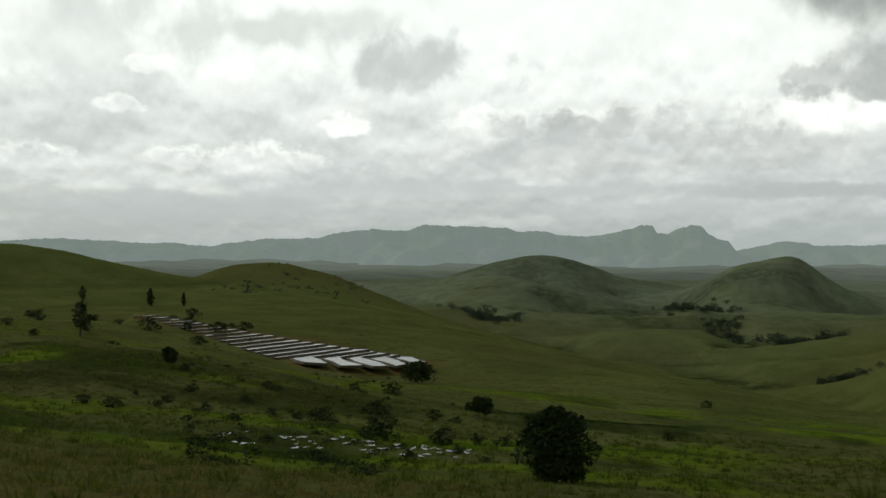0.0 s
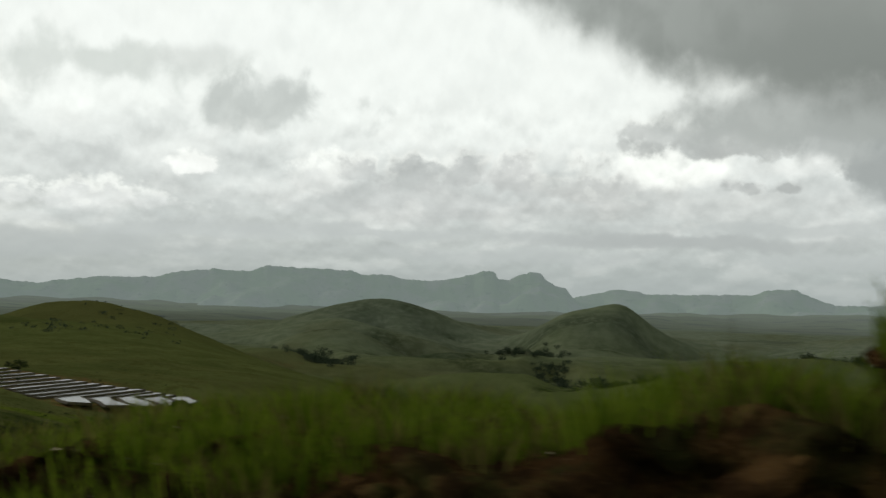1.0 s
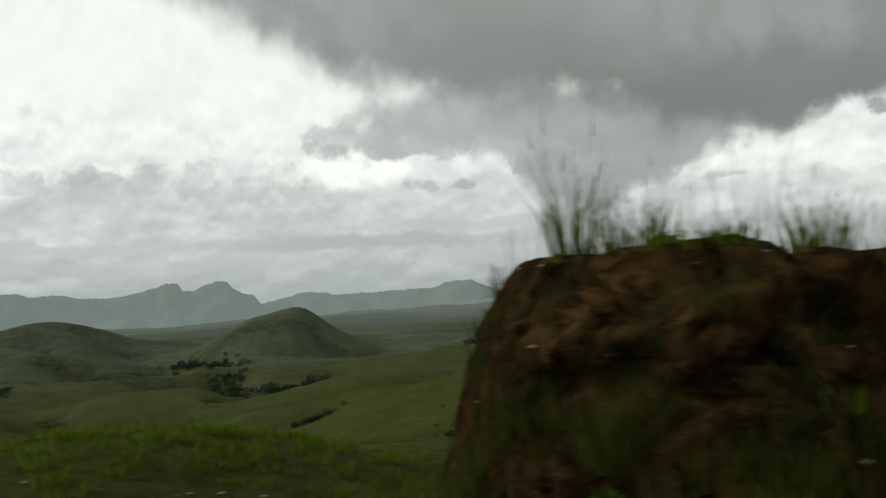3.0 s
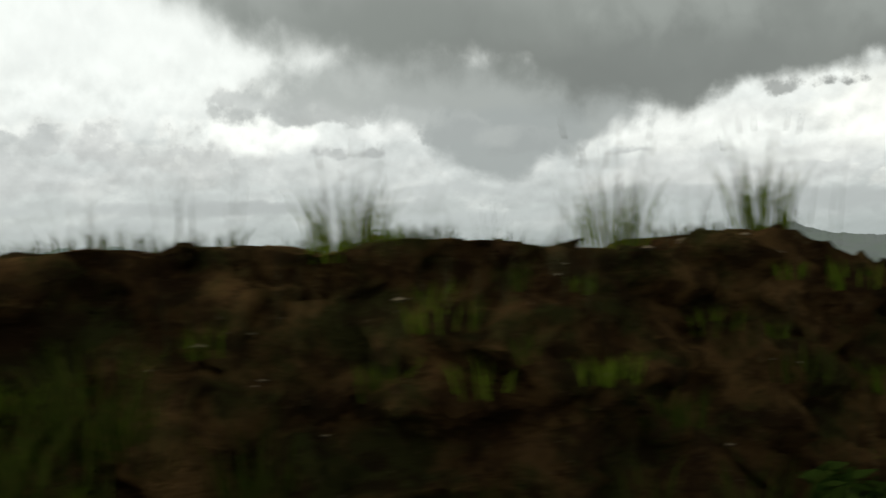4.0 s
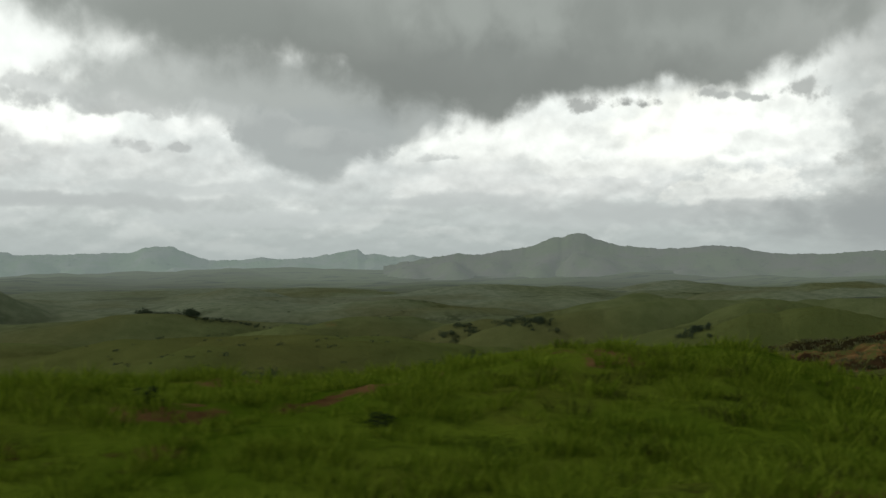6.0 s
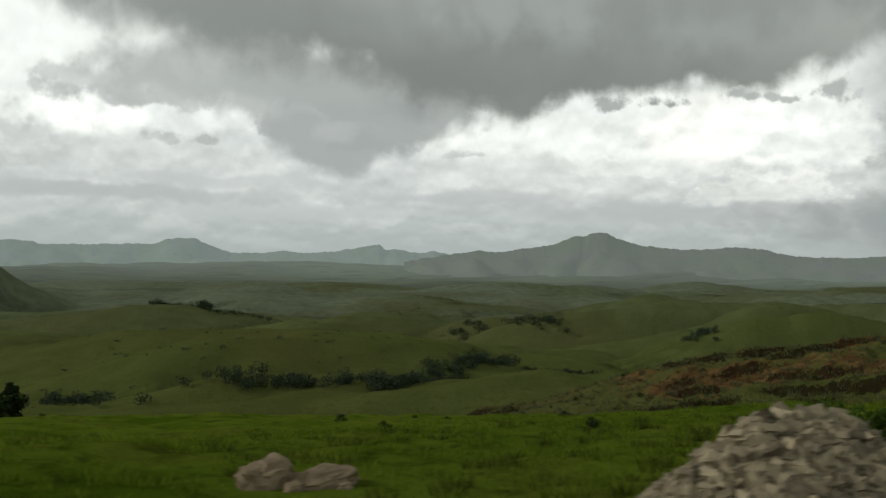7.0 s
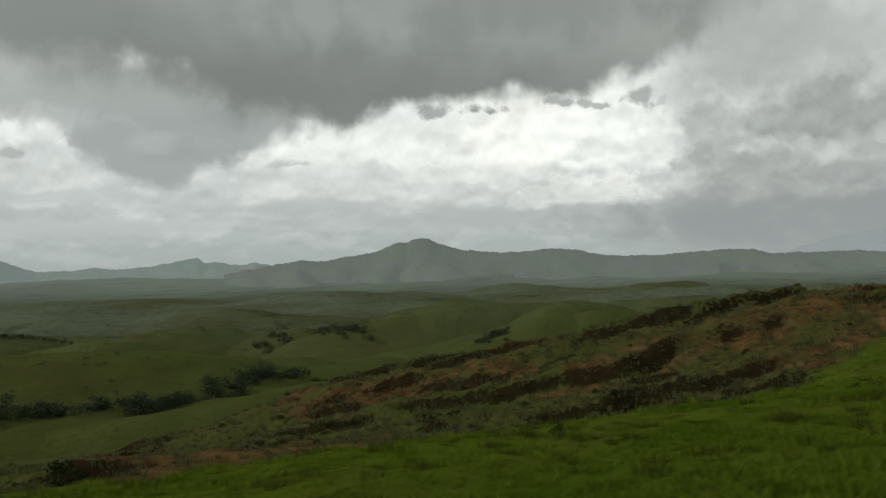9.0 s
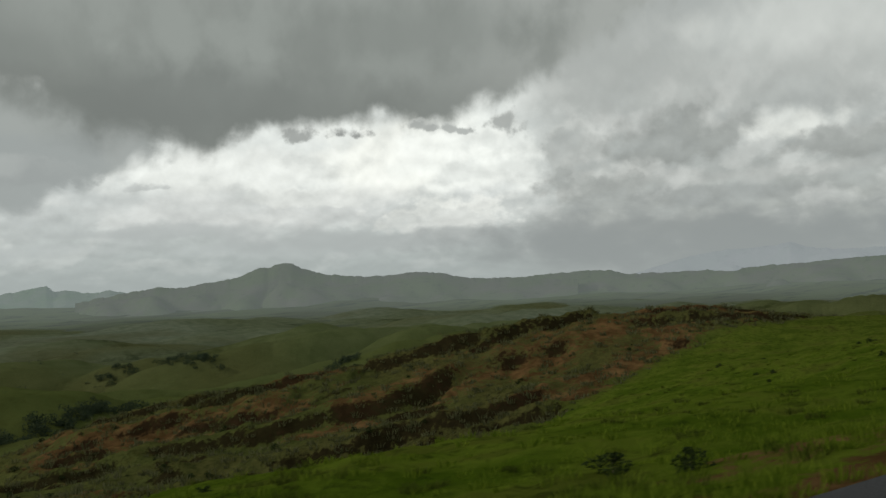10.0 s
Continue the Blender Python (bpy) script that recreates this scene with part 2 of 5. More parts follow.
# low layers over the horizon
for az, el, wide, high, tone_of, amount in ((38, 2.3, 12, 0.8, 0.52, 0.7), (26, 3.2, 6, 0.35, 0.57, 0.6), (17, 3.6, 9, 0.4, 0.53, 0.7), (3, 3.4, 6, 0.35, 0.49, 0.7), (10, 2.3, 10, 0.5, 0.55, 0.6), (-2, 3.3, 6.5, 0.4, 0.45, 0.75), (-8, 4.1, 9, 0.35, 0.52, 0.6),
                                            (-21.5, 3.3, 6.5, 0.45, 0.48, 0.75), (-13, 2.4, 8, 0.35, 0.56, 0.6), (-30, 2.2, 7, 0.4, 0.56, 0.5), (-37, 2.6, 9, 0.5, 0.46, 0.75), (-53, 2.2, 11, 1.5, 0.33, 0.85)):
    deck = veil(deck, az, el, wide, high, (tone_of, tone_of * 1.045, tone_of * 1.06), amount, 0.5, 1.0)
# unseen deck, toned for its light: dark grey overhead, brighter behind to fill the banks
overhead = blend(wt, ramp(wt, sep.outputs[1], 0.4, -0.7), (0.115, 0.123, 0.119), (0.36, 0.38, 0.375))
deck = blend(wt, ramp(wt, EL, 17.0, 32.0), deck, overhead)
deck = blend(wt, ramp(wt, EL, 3.6, -0.5, 0.0, 0.8), deck, (0.40, 0.435, 0.44))
deck = veil(deck, -57, 1.4, 13, 1.9, (0.31, 0.33, 0.338), 0.75, 0.6)
tint = nd(wt, "ShaderNodeVectorMath", operation="MULTIPLY")
wt.links.new(deck, tint.inputs[0])
tint.inputs[1].default_value = (0.985, 1.01, 0.975)
deck = tint.outputs[0]
back = nd(wt, "ShaderNodeBackground")
wt.links.new(deck, back.inputs["Color"])
back.inputs["Strength"].default_value = 1.0
wt.links.new(back.outputs[0], nd(wt, "ShaderNodeOutputWorld").inputs[0])

sun = new("sun", bpy.data.lights.new("sun", "SUN"))
sun.data.energy, sun.data.angle, sun.data.color = 1.05, radians(14), (1.0, 0.96, 0.88)
sun.matrix_world = look((0, 0, 60), (45, -22, 33))

# ---- materials ----


def material(name, rough=0.9, spec=0.25):
    m = bpy.data.materials.new(name)
    m.use_nodes = True
    b = m.node_tree.nodes["Principled BSDF"]
    b.inputs["Roughness"].default_value = rough
    b.inputs["Specular IOR Level"].default_value = spec
    return m, m.node_tree, b


def place(tree):
    return nd(tree, "ShaderNodeNewGeometry").outputs["Position"]


def attr(tree, name):
    n = nd(tree, "ShaderNodeAttribute", attribute_name=name)
    return n.outputs["Fac"]


def relief(tree, bsdf, height, depth, strength=1.0):
    n = nd(tree, "ShaderNodeBump")
    n.inputs["Strength"].default_value = strength
    n.inputs["Distance"].default_value = depth
    tree.links.new(height, n.inputs["Height"])
    tree.links.new(n.outputs[0], bsdf.inputs["Normal"])


def soil_colour(tree, p, k=1.0):
    a, b = grain(tree, p, 1.3, 8), grain(tree, p, 9.0, 6, 0.65)
    c = blend(tree, ramp(tree, a.outputs[0], 0.35, 0.7), (0.046 * k, 0.025 * k, 0.010 * k), (0.138 * k, 0.079 * k, 0.030 * k))
    return blend(tree, ramp(tree, b.outputs[0], 0.56, 0.75, 0.0, 0.5), c, (0.22, 0.145, 0.07)), b.outputs[0]


def make_ground():
    m, t, b = material("grass_land", 1.0, 0.0)
    p = place(t)
    huge, mid, patch, small = grain(t, p, 0.006, 5), grain(t, p, 0.045, 7, 0.6), grain(t, p, 0.28, 6, 0.6), grain(t, p, 1.6, 8, 0.68)
    c = blend(t, ramp(t, mid.outputs[0], 0.32, 0.68), (0.080, 0.095, 0.028), (0.122, 0.137, 0.043))
    c = blend(t, ramp(t, huge.outputs[0], 0.45, 0.7, 0.0, 0.6), c, (0.092, 0.096, 0.032))
    c = blend(t, attr(t, "lush"), c, blend(t, ramp(t, patch.outputs[0], 0.35, 0.65), (0.072, 0.122, 0.008), (0.152, 0.205, 0.022)))
    c = blend(t, ramp(t, patch.outputs[0], 0.52, 0.64, 0.0, 0.45), c, (0.062, 0.058, 0.014))
    c = blend(t, ramp(t, small.outputs[0], 0.50, 0.66, 0.0, 0.60), c, (0.022, 0.036, 0.006))
    # pale grey-green mixed in with distance, painting haze into the base colour
    hazed_scrub = blend(t, ramp(t, mid.outputs[0], 0.35, 0.65), (0.140, 0.168, 0.112), (0.190, 0.216, 0.152))
    # shading of the folds painted into the grass: dark hollows, pale crests
    c = blend(t, calc(t, "MULTIPLY", attr(t, "hollow_shade"), 0.85), c, (0.030, 0.040, 0.014))
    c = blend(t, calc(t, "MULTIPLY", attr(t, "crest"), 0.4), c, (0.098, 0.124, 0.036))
    c = blend(t, attr(t, "hazed_scrub"), c, hazed_scrub)
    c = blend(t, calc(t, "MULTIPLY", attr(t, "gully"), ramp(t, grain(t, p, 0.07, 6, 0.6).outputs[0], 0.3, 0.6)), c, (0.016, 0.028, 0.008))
    c = blend(t, calc(t, "MULTIPLY", attr(t, "brown"), 0.75), c, blend(t, ramp(t, small.outputs[0], 0.4, 0.62), (0.120, 0.108, 0.036), (0.060, 0.060, 0.022)))
    a, h = grain(t, p, 0.5, 8), grain(t, p, 5.0, 6, 0.65)
    s = blend(t, ramp(t, a.outputs[0], 0.35, 0.7), (0.098, 0.055, 0.022), (0.220, 0.130, 0.054))
    s = blend(t, ramp(t, h.outputs[0], 0.56, 0.75, 0.0, 0.5), s, (0.22, 0.135, 0.065))
    edge = calc(t, "ADD", attr(t, "soil"), calc(t, "MULTIPLY_ADD", small.outputs[0], 2.0, -1.0))
    edge = calc(t, "ADD", edge, calc(t, "MULTIPLY_ADD", patch.outputs[0], 0.8, -0.4))
    c = blend(t, ramp(t, edge, 0.40, 0.66), c, s)
    # step faces painted near black, for the shadow their shape casts too weakly
    scarp_shade = calc(t, "ADD", attr(t, "scarp"), calc(t, "MULTIPLY_ADD", patch.outputs[0], 1.2, -0.6))
    c = blend(t, ramp(t, calc(t, "ADD", scarp_shade, calc(t, "MULTIPLY_ADD", small.outputs[0], 1.6, -0.8)), 0.45, 0.75, 0.0, 0.85), c, (0.024, 0.016, 0.009))
    t.links.new(c, b.inputs["Base Color"])
    relief(t, b, calc(t, "ADD", small.outputs[0], calc(t, "MULTIPLY", patch.outputs[0], 2.0)), 0.35, 1.0)
    return m


def make_soil(name, k):
    m, t, b = material(name, 1.0, 0.0)
    p = place(t)
    c, h = soil_colour(t, p, k)
    moss = grain(t, p, 1.7, 7, 0.65)
    c = blend(t, ramp(t, moss.outputs[0], 0.44, 0.6, 0.0, 0.85), c, (0.062, 0.072, 0.022))
    dark = grain(t, p, 5.0, 6, 0.68)
    c = blend(t, ramp(t, dark.outputs[0], 0.42, 0.6, 0.0, 0.75), c, (0.042, 0.025, 0.014))
    crumbs = grain(t, p, 24.0, 5, 0.7)
    c = blend(t, ramp(t, crumbs.outputs[0], 0.60, 0.72, 0.0, 0.6), c, (0.26, 0.18, 0.10))
    t.links.new(c, b.inputs["Base Color"])
    relief(t, b, calc(t, "ADD", calc(t, "ADD", h, crumbs.outputs[0]), calc(t, "MULTIPLY", dark.outputs[0], 2.0)), 0.13)
    return m


def make_far(name, rock, grass, haze_glow, amount):
    """Far range: its own green and rock, with surface emission added that paints in haze."""
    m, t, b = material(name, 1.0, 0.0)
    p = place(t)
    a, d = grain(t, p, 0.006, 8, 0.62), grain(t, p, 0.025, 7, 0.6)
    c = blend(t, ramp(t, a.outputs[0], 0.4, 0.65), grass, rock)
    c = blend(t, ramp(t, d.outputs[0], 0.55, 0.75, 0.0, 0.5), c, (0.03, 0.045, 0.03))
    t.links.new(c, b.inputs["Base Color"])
    b.inputs["Emission Color"].default_value = (*haze_glow, 1)
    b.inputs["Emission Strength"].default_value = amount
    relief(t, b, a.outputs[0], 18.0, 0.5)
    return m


def make_plain_of_distance():
    """The far valley floor: dull green with dark scrub lines; emission that grows with distance paints in haze."""
    m, t, b = material("far_plain_haze_glow", 1.0, 0.0)
    p = place(t)
    long_ = nd(t, "ShaderNodeVectorMath", operation="MULTIPLY")
    t.links.new(p, long_.inputs[0])
    long_.inputs[1].default_value = (0.35, 1.0, 1.0)
    a, d, e = grain(t, long_.outputs[0], 0.004, 7, 0.6), grain(t, long_.outputs[0], 0.016, 7, 0.62), grain(t, p, 0.05, 5, 0.6)
    c = blend(t, ramp(t, a.outputs[0], 0.38, 0.65), (0.090, 0.112, 0.052), (0.070, 0.078, 0.042))
    c = blend(t, ramp(t, d.outputs[0], 0.53, 0.66, 0.0, 0.7), c, (0.030, 0.040, 0.026))
    c = blend(t, ramp(t, e.outputs[0], 0.60, 0.72, 0.0, 0.5), c, (0.028, 0.040, 0.026))
    t.links.new(c, b.inputs["Base Color"])
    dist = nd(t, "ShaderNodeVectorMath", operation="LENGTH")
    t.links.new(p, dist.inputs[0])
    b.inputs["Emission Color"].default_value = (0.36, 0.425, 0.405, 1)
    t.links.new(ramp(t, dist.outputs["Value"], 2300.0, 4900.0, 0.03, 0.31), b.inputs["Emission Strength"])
    relief(t, b, d.outputs[0], 14.0, 0.6)
    return m


def make_plain(name, low, high, scale, rough=0.85, spec=0.3, bump=0.0):
    m, t, b = material(name, rough, spec)
    p = place(t)
    g = grain(t, p, scale, 7, 0.62)
    info = nd(t, "ShaderNodeObjectInfo").outputs["Random"]
    isle = nd(t, "ShaderNodeNewGeometry").outputs["Random Per Island"]
    f = calc(t, "ADD", ramp(t, g.outputs[0], 0.3, 0.7, 0.0, 0.3), calc(t, "ADD", calc(t, "MULTIPLY", info, 0.1), calc(t, "MULTIPLY", isle, 0.65)))
    t.links.new(blend(t, f, low, high), b.inputs["Base Color"])
    if bump:
        relief(t, b, g.outputs[0], bump)
    return m


def make_leaf(name, low, high, glow=False):
    m, t, b = material(name, 0.8, 0.05)
    n = nd(t, "ShaderNodeNewGeometry").outputs["Random Per Island"]
    c = blend(t, n, low, high)
    t.links.new(c, b.inputs["Base Color"])
    if glow:
        thin = nd(t, "ShaderNodeBsdfTranslucent")
        t.links.new(c, thin.inputs["Color"])
        both = nd(t, "ShaderNodeMixShader")
        both.inputs[0].default_value = 0.42
        t.links.new(b.outputs[0], both.inputs[1])
        t.links.new(thin.outputs[0], both.inputs[2])
        t.links.new(both.outputs[0], t.nodes["Material Output"].inputs["Surface"])
    return m


def make_asphalt():
    m, t, b = material("asphalt", 0.85, 0.35)
    p = place(t)
    a, d = grain(t, p, 60.0, 4, 0.7), grain(t, p, 0.7, 6)
    c = blend(t, ramp(t, a.outputs[0], 0.35, 0.7), (0.030, 0.031, 0.034), (0.075, 0.076, 0.080))
    c = blend(t, ramp(t, d.outputs[0], 0.5, 0.75, 0.0, 0.5), c, (0.060, 0.052, 0.045))
    t.links.new(c, b.inputs["Base Color"])
    relief(t, b, a.outputs[0], 0.01)
    return m


def make_water():
    m, t, b = material("paddy_water", 0.16, 0.4)
    b.inputs["Base Color"].default_value = (0.06, 0.062, 0.05, 1)
    b.inputs["IOR"].default_value = 1.33
    g = grain(t, place(t), 3.0, 3)
    relief(t, b, g.outputs[0], 0.004, 0.05)
    return m


GROUND, ASPHALT, WATER = make_ground(), make_asphalt(), make_water()
# one soil in two tones: the lighter copy paints in skylight on open slopes
SOIL, LIT_SOIL = make_soil("laterite_soil", 2.2), make_soil("lit_laterite_soil", 4.2)
RANGE_FAR = make_far("far_range_haze_glow", (0.13, 0.135, 0.12), (0.10, 0.13, 0.08), (0.37, 0.455, 0.44), 0.38)
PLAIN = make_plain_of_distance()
RANGE_BLUE = make_far("blue_range_haze_glow", (0.12, 0.13, 0.13), (0.10, 0.12, 0.11), (0.42, 0.46, 0.48), 0.60)
RANGE_NEAR = make_far("dark_range_haze_glow", (0.10, 0.105, 0.085), (0.085, 0.11, 0.06), (0.36, 0.41, 0.40), 0.27)
BLADE = make_leaf("grass_blades", (0.070, 0.118, 0.007), (0.190, 0.252, 0.024), True)
DARKBLADE = make_leaf("rank_grass", (0.034, 0.054, 0.006), (0.110, 0.130, 0.022), True)
DRYBLADE = make_leaf("dry_grass", (0.075, 0.066, 0.020), (0.200, 0.178, 0.050), True)
TUSSOCK = make_leaf("tussock_grass", (0.066, 0.076, 0.032), (0.175, 0.175, 0.085), True)
STRAW = make_leaf("seeding_grass", (0.055, 0.070, 0.022), (0.16, 0.14, 0.07), True)
LEAF = make_leaf("dark_leaves", (0.012, 0.022, 0.006), (0.038, 0.055, 0.016))
# leaf colour lightened and greyed, a little haze painted into it
WOODLEAF = make_leaf("hazed_wood_leaves", (0.030, 0.046, 0.026), (0.062, 0.082, 0.046))
BARK = make_plain("bark", (0.035, 0.026, 0.018), (0.10, 0.08, 0.06), 14.0, bump=0.02)
# heap core coloured dark to paint shade into the gaps between stones
GAP_SHADE = make_plain("heap_gap_shade", (0.03, 0.024, 0.018), (0.07, 0.056, 0.04), 9.0)
GRAVEL = make_plain("broken_stone", (0.036, 0.028, 0.016), (0.46, 0.385, 0.25), 7.0, bump=0.01)
WEED = make_leaf("weed_leaves", (0.030, 0.060, 0.008), (0.095, 0.150, 0.024), True)
ROCK = make_plain("pale_rock", (0.13, 0.095, 0.055), (0.44, 0.345, 0.215), 5.0, bump=0.03)
MUD = make_plain("mud_bund", (0.026, 0.024, 0.010), (0.075, 0.060, 0.028), 1.2, bump=0.05)

# ---- the lie of the land ----
LATTICE = np.random.RandomState(7).rand(256, 256)


def lumps(x, y, size, octaves=4, gain=0.5):
    """Smooth noise about -1 to 1 over the plan, at that size in metres."""
    x, y = np.asarray(x, float) / size + 37.3, np.asarray(y, float) / size + 11.7
    total, amp, most = 0.0, 1.0, 0.0
    for k in range(octaves):
        i, j = np.floor(x).astype(int), np.floor(y).astype(int)
        u, v = x - i, y - j
        u, v = u * u * u * (u * (u * 6 - 15) + 10), v * v * v * (v * (v * 6 - 15) + 10)
        g = lambda a, b: LATTICE[(i + a) % 256, (j + b) % 256]  # noqa: E731
        total = total + amp * ((g(0, 0) * (1 - u) + g(1, 0) * u) * (1 - v) + (g(0, 1) * (1 - u) + g(1, 1) * u) * v - 0.5) * 2
        most, amp, x, y = most + amp, amp * gain, x * 2.03 + 17.1, y * 2.03 + 5.3
    return total / most * 1.6


def step(lo, hi, v):
    f = np.clip((np.asarray(v, float) - lo) / (hi - lo), 0, 1)
    return f * f * (3 - 2 * f)


HILLS = []


def folds(x, y):
    """Wide and narrow folds of the valley's hills, long across the valley; about 0 in their gullies."""
    return np.abs(lumps(x + 0.25 * y, y, 560, 2)), np.abs(lumps(0.5 * x, y + 0.1 * x, 170, 2)), np.abs(lumps(0.4 * x + 70, y - 0.12 * x, 80, 2))


def land(x, y):
    """Ground height without the fine steps of worn soil."""
    x, y = np.asarray(x, float), np.asarray(y, float)
    n = np.maximum(y - 3.4, 0)
    left = step(45, -5, x)
    fall = (0.085 + 0.010 * step(85, 100, x) + 0.155 * left) * n + 0.17 * np.logaddexp(0, (n - 34) / 7) * 7 * (1 - 0.35 * left)
    floor = 19.0 + 82.0 * step(130, 700, np.maximum(y + 1.2 * (x + 60), 0.9 * (np.hypot(x, y) - 520)))
    z = -floor * (1 - np.exp(-fall / floor * 1.15))
    z = z - 8 * step(500, 1500, x) * step(500, 1200, y) - 3.4 * step(14, 36, y) * step(92, 58, y) * step(116, 134, x) * step(215, 180, x)
    far = step(260, 800, np.hypot(x, y)) * step(3200, 1900, np.hypot(x, y) - 0.5 * np.maximum(x, 0))
    z = z - 12 * step(285, 360, x) * step(25, 70, y) * step(1100, 700, np.hypot(x, y))
    wide, mid, slim = folds(x, y)
    z = z + far * (30 * wide + 17 * mid - 16) + step(350, 900, np.hypot(x, y)) * 4.5 * (slim - 0.3)
    z = z + step(40, 170, x) * step(250, 420, np.hypot(x, y)) * step(1500, 1000, np.hypot(x, y)) * (15 * np.abs(lumps(0.45 * x - 90, y + 0.3 * x, 105, 2)) + 9 * mid - 8 + 6 * np.abs(lumps(0.5 * x + 20, y - 0.2 * x, 46, 2)))
    z = z + 0.5 * step(8, 60, y) * lumps(x, y, 18, 3) + 0.13 * step(3, 6, y) * lumps(x, y, 1.6, 3)
    bent = step(900, 1400, np.hypot(x, y))
    wx, wy = x + 42 * bent * lumps(x, y, 260, 3), y + 60 * bent * lumps(x + 500, y, 260, 3)
    for cx, cy, lift, rx, ry, c, s, power in HILLS:
        u, v = ((wx - cx) * c + (wy - cy) * s) / rx, ((wy - cy) * c - (wx - cx) * s) / ry
        z = z + lift * np.exp(-((u * u + v * v) ** power))
    z = z + 0.46 * step(9, 3.8, y)
    return np.where(y < 0, np.where(y < -4, 0.06 * (-y - 4) * step(-4, -60, y), 0) + 0.40, z - 0.06)


def hill(x, y, top, rx, ry, turn=0.0, power=1.0):
    """Raises (or lowers) the land so that it stands at that height there."""
    HILLS.append((x, y, top - float(land(x, y)), rx, ry, math.cos(radians(turn)), math.sin(radians(turn)), power))


# left: the long ridge, the round hill and its foot; the terraced slope
hill(-80, 84, -10.5, 34, 26, 0)
hill(-160, 128, -11, 70, 50, -15)
hill(-72, 150, -20.5, 30, 30)
hill(-375, 350, 2.2, 60, 70, 0)
hill(-378, 589, -8, 75, 80, 0, 0.85)
hill(-372, 468, -21, 75, 62)
hill(-455, 560, -34, 60, 60)
# the middle hills
hill(20, 985, -82, 620, 120, 4)
hill(-468, 1600, -58, 170, 90)
hill(-256, 1250, -78, 140, 90)
hill(-596, 1907, -10, 205, 200, 0)
hill(-170, 1725, -36, 100, 170, 0)
hill(-66, 1735, 9, 86, 160, 0, 0.78)
hill(-190, 1640, -70, 260, 130)
# the worn spur on the right
hill(240, 94, -4.6, 44, 28, -22)
hill(188, 124, -14.4, 32, 20, -40)
# grassy knolls beside the road
hill(84, 12, 0.55, 14, 5)
hill(92.5, 13, 0.5, 4, 4)
hill(76.3, 13.2, 0.52, 4.5, 3.5)
hill(112, 36, -4.9, 9, 9)
hill(39, 10, 0.75, 5, 5)
hill(8, 14, -0.2, 10, 7)

def across(x, y):
    return 0.4 * x + 0.9 * y + 5.0 * lumps(x, y, 34, 3) + 1.1 * lumps(x, y, 9, 3)


def wear(x, y):
    """How much the spur's slope is worn: height of its steps, bare soil, dark scarps and dull grass."""
    q = across(x, y)
    zone = step(0, 7, y - np.minimum(0.38 * (x - 150), 29) - 33 + 4 * lumps(x, y, 30, 3)) * step(215, 190, q) * step(118, 136, x + 0.3 * (y - 80)) * step(330, 290, x)
    steps, scarp, lip = 0.0, 0.0, 0.0
    for period, shift, tall, seed in ((8.5, 134, 1.35, 31), (13.5, 129, 1.9, 77), (5.2, 131, 0.7, 140)):
        f = ((q - shift + 2.5 * lumps(x + seed, y, 40, 3)) / period) % 1.0
        face = 2.3 / period
        tooth = np.where(f < face, step(0, face, f), (1 - f) / (1 - face)) - 0.5
        broken = step(0.0, 0.4, lumps(x * 0.8 + seed, y - 0.7 * x - seed, 17, 3))
        steps = steps + tall * broken * tooth
        scarp = np.maximum(scarp, broken * min(tall, 1.3) / 1.3 * np.exp(-((f - 0.5 * face) / (0.42 * face)) ** 2))
        lip = np.maximum(lip, broken * np.exp(-((f - 1 + 0.5 * face) / (0.7 * face)) ** 2))
    bare = zone * (np.clip(0.9 * lumps(x + 90, y, 15, 3) - 0.14, 0, 0.85) + 0.30 * lip)
    bare = bare + zone * 0.6 * np.exp(-((x - 226) / 26) ** 2 - ((y - 82) / 9) ** 2)
    return zone * (steps + 0.34 * lumps(x, y, 3.5, 3)), bare, zone * scarp, zone


def terrace_frame(x, y):
    dx, dy = x + 124, y - 147
    return dx * 0.79 + dy * 0.613, -dx * 0.613 + dy * 0.79


def terrace_span(d):
    """Near and far end of the terraces at that way along the slope."""
    near = np.interp(d, [-1.9, 3, 9.5, 16.9, 22.7, 29.9, 37.4, 44.6, 57], [29.5, 24.5, 14.9, -0.2, -11, -20.3, -25, -24.7, -13])
    return near, np.interp(d, [-1.9, 4, 9.6, 16.2, 22.5, 31.3, 38.7, 45.1, 52, 57], [36, 33.4, 28.4, 22.4, 16.6, 8.9, 2.6, -1, -6.9, -12])


def terrace_level(d, w):
    return -16.0 - 0.065 * np.clip(d - 1.163 * w, -45, 80)


def in_terrace(x, y):
    d, w = terrace_frame(x, y)
    lo, hi = terrace_span(d)
    return step(-5, -1, d) * step(62, 58, d) * step(lo - 6, lo - 1, w) * step(hi + 6, hi + 1, w), terrace_level(d, w) - 0.2


SCARS = [[(-740, 1554), (-668, 1517)], [(-280, 930), (-249, 913), (-225, 860), (-215, 800)], [(-423, 1841), (-369, 1819)], [(-563, 1735), (-522, 1787)], [(-221, 1257), (-196, 1239)],
         [(11, 1212), (35, 1173)], [(7, 722), (22, 729)], [(-258, 1722), (-212, 1630)], [(-528, 1373), (-450, 1230), (-381, 1107)], [(-374, 1546), (-276, 1386)], [(-96, 773), (-59, 737), (-26, 721)],
         [(-132, 1233), (-67, 905)], [(-43, 912), (-20, 929)], [(-192, 1332), (-188, 1585)]]
RAVINES = SCARS[:]


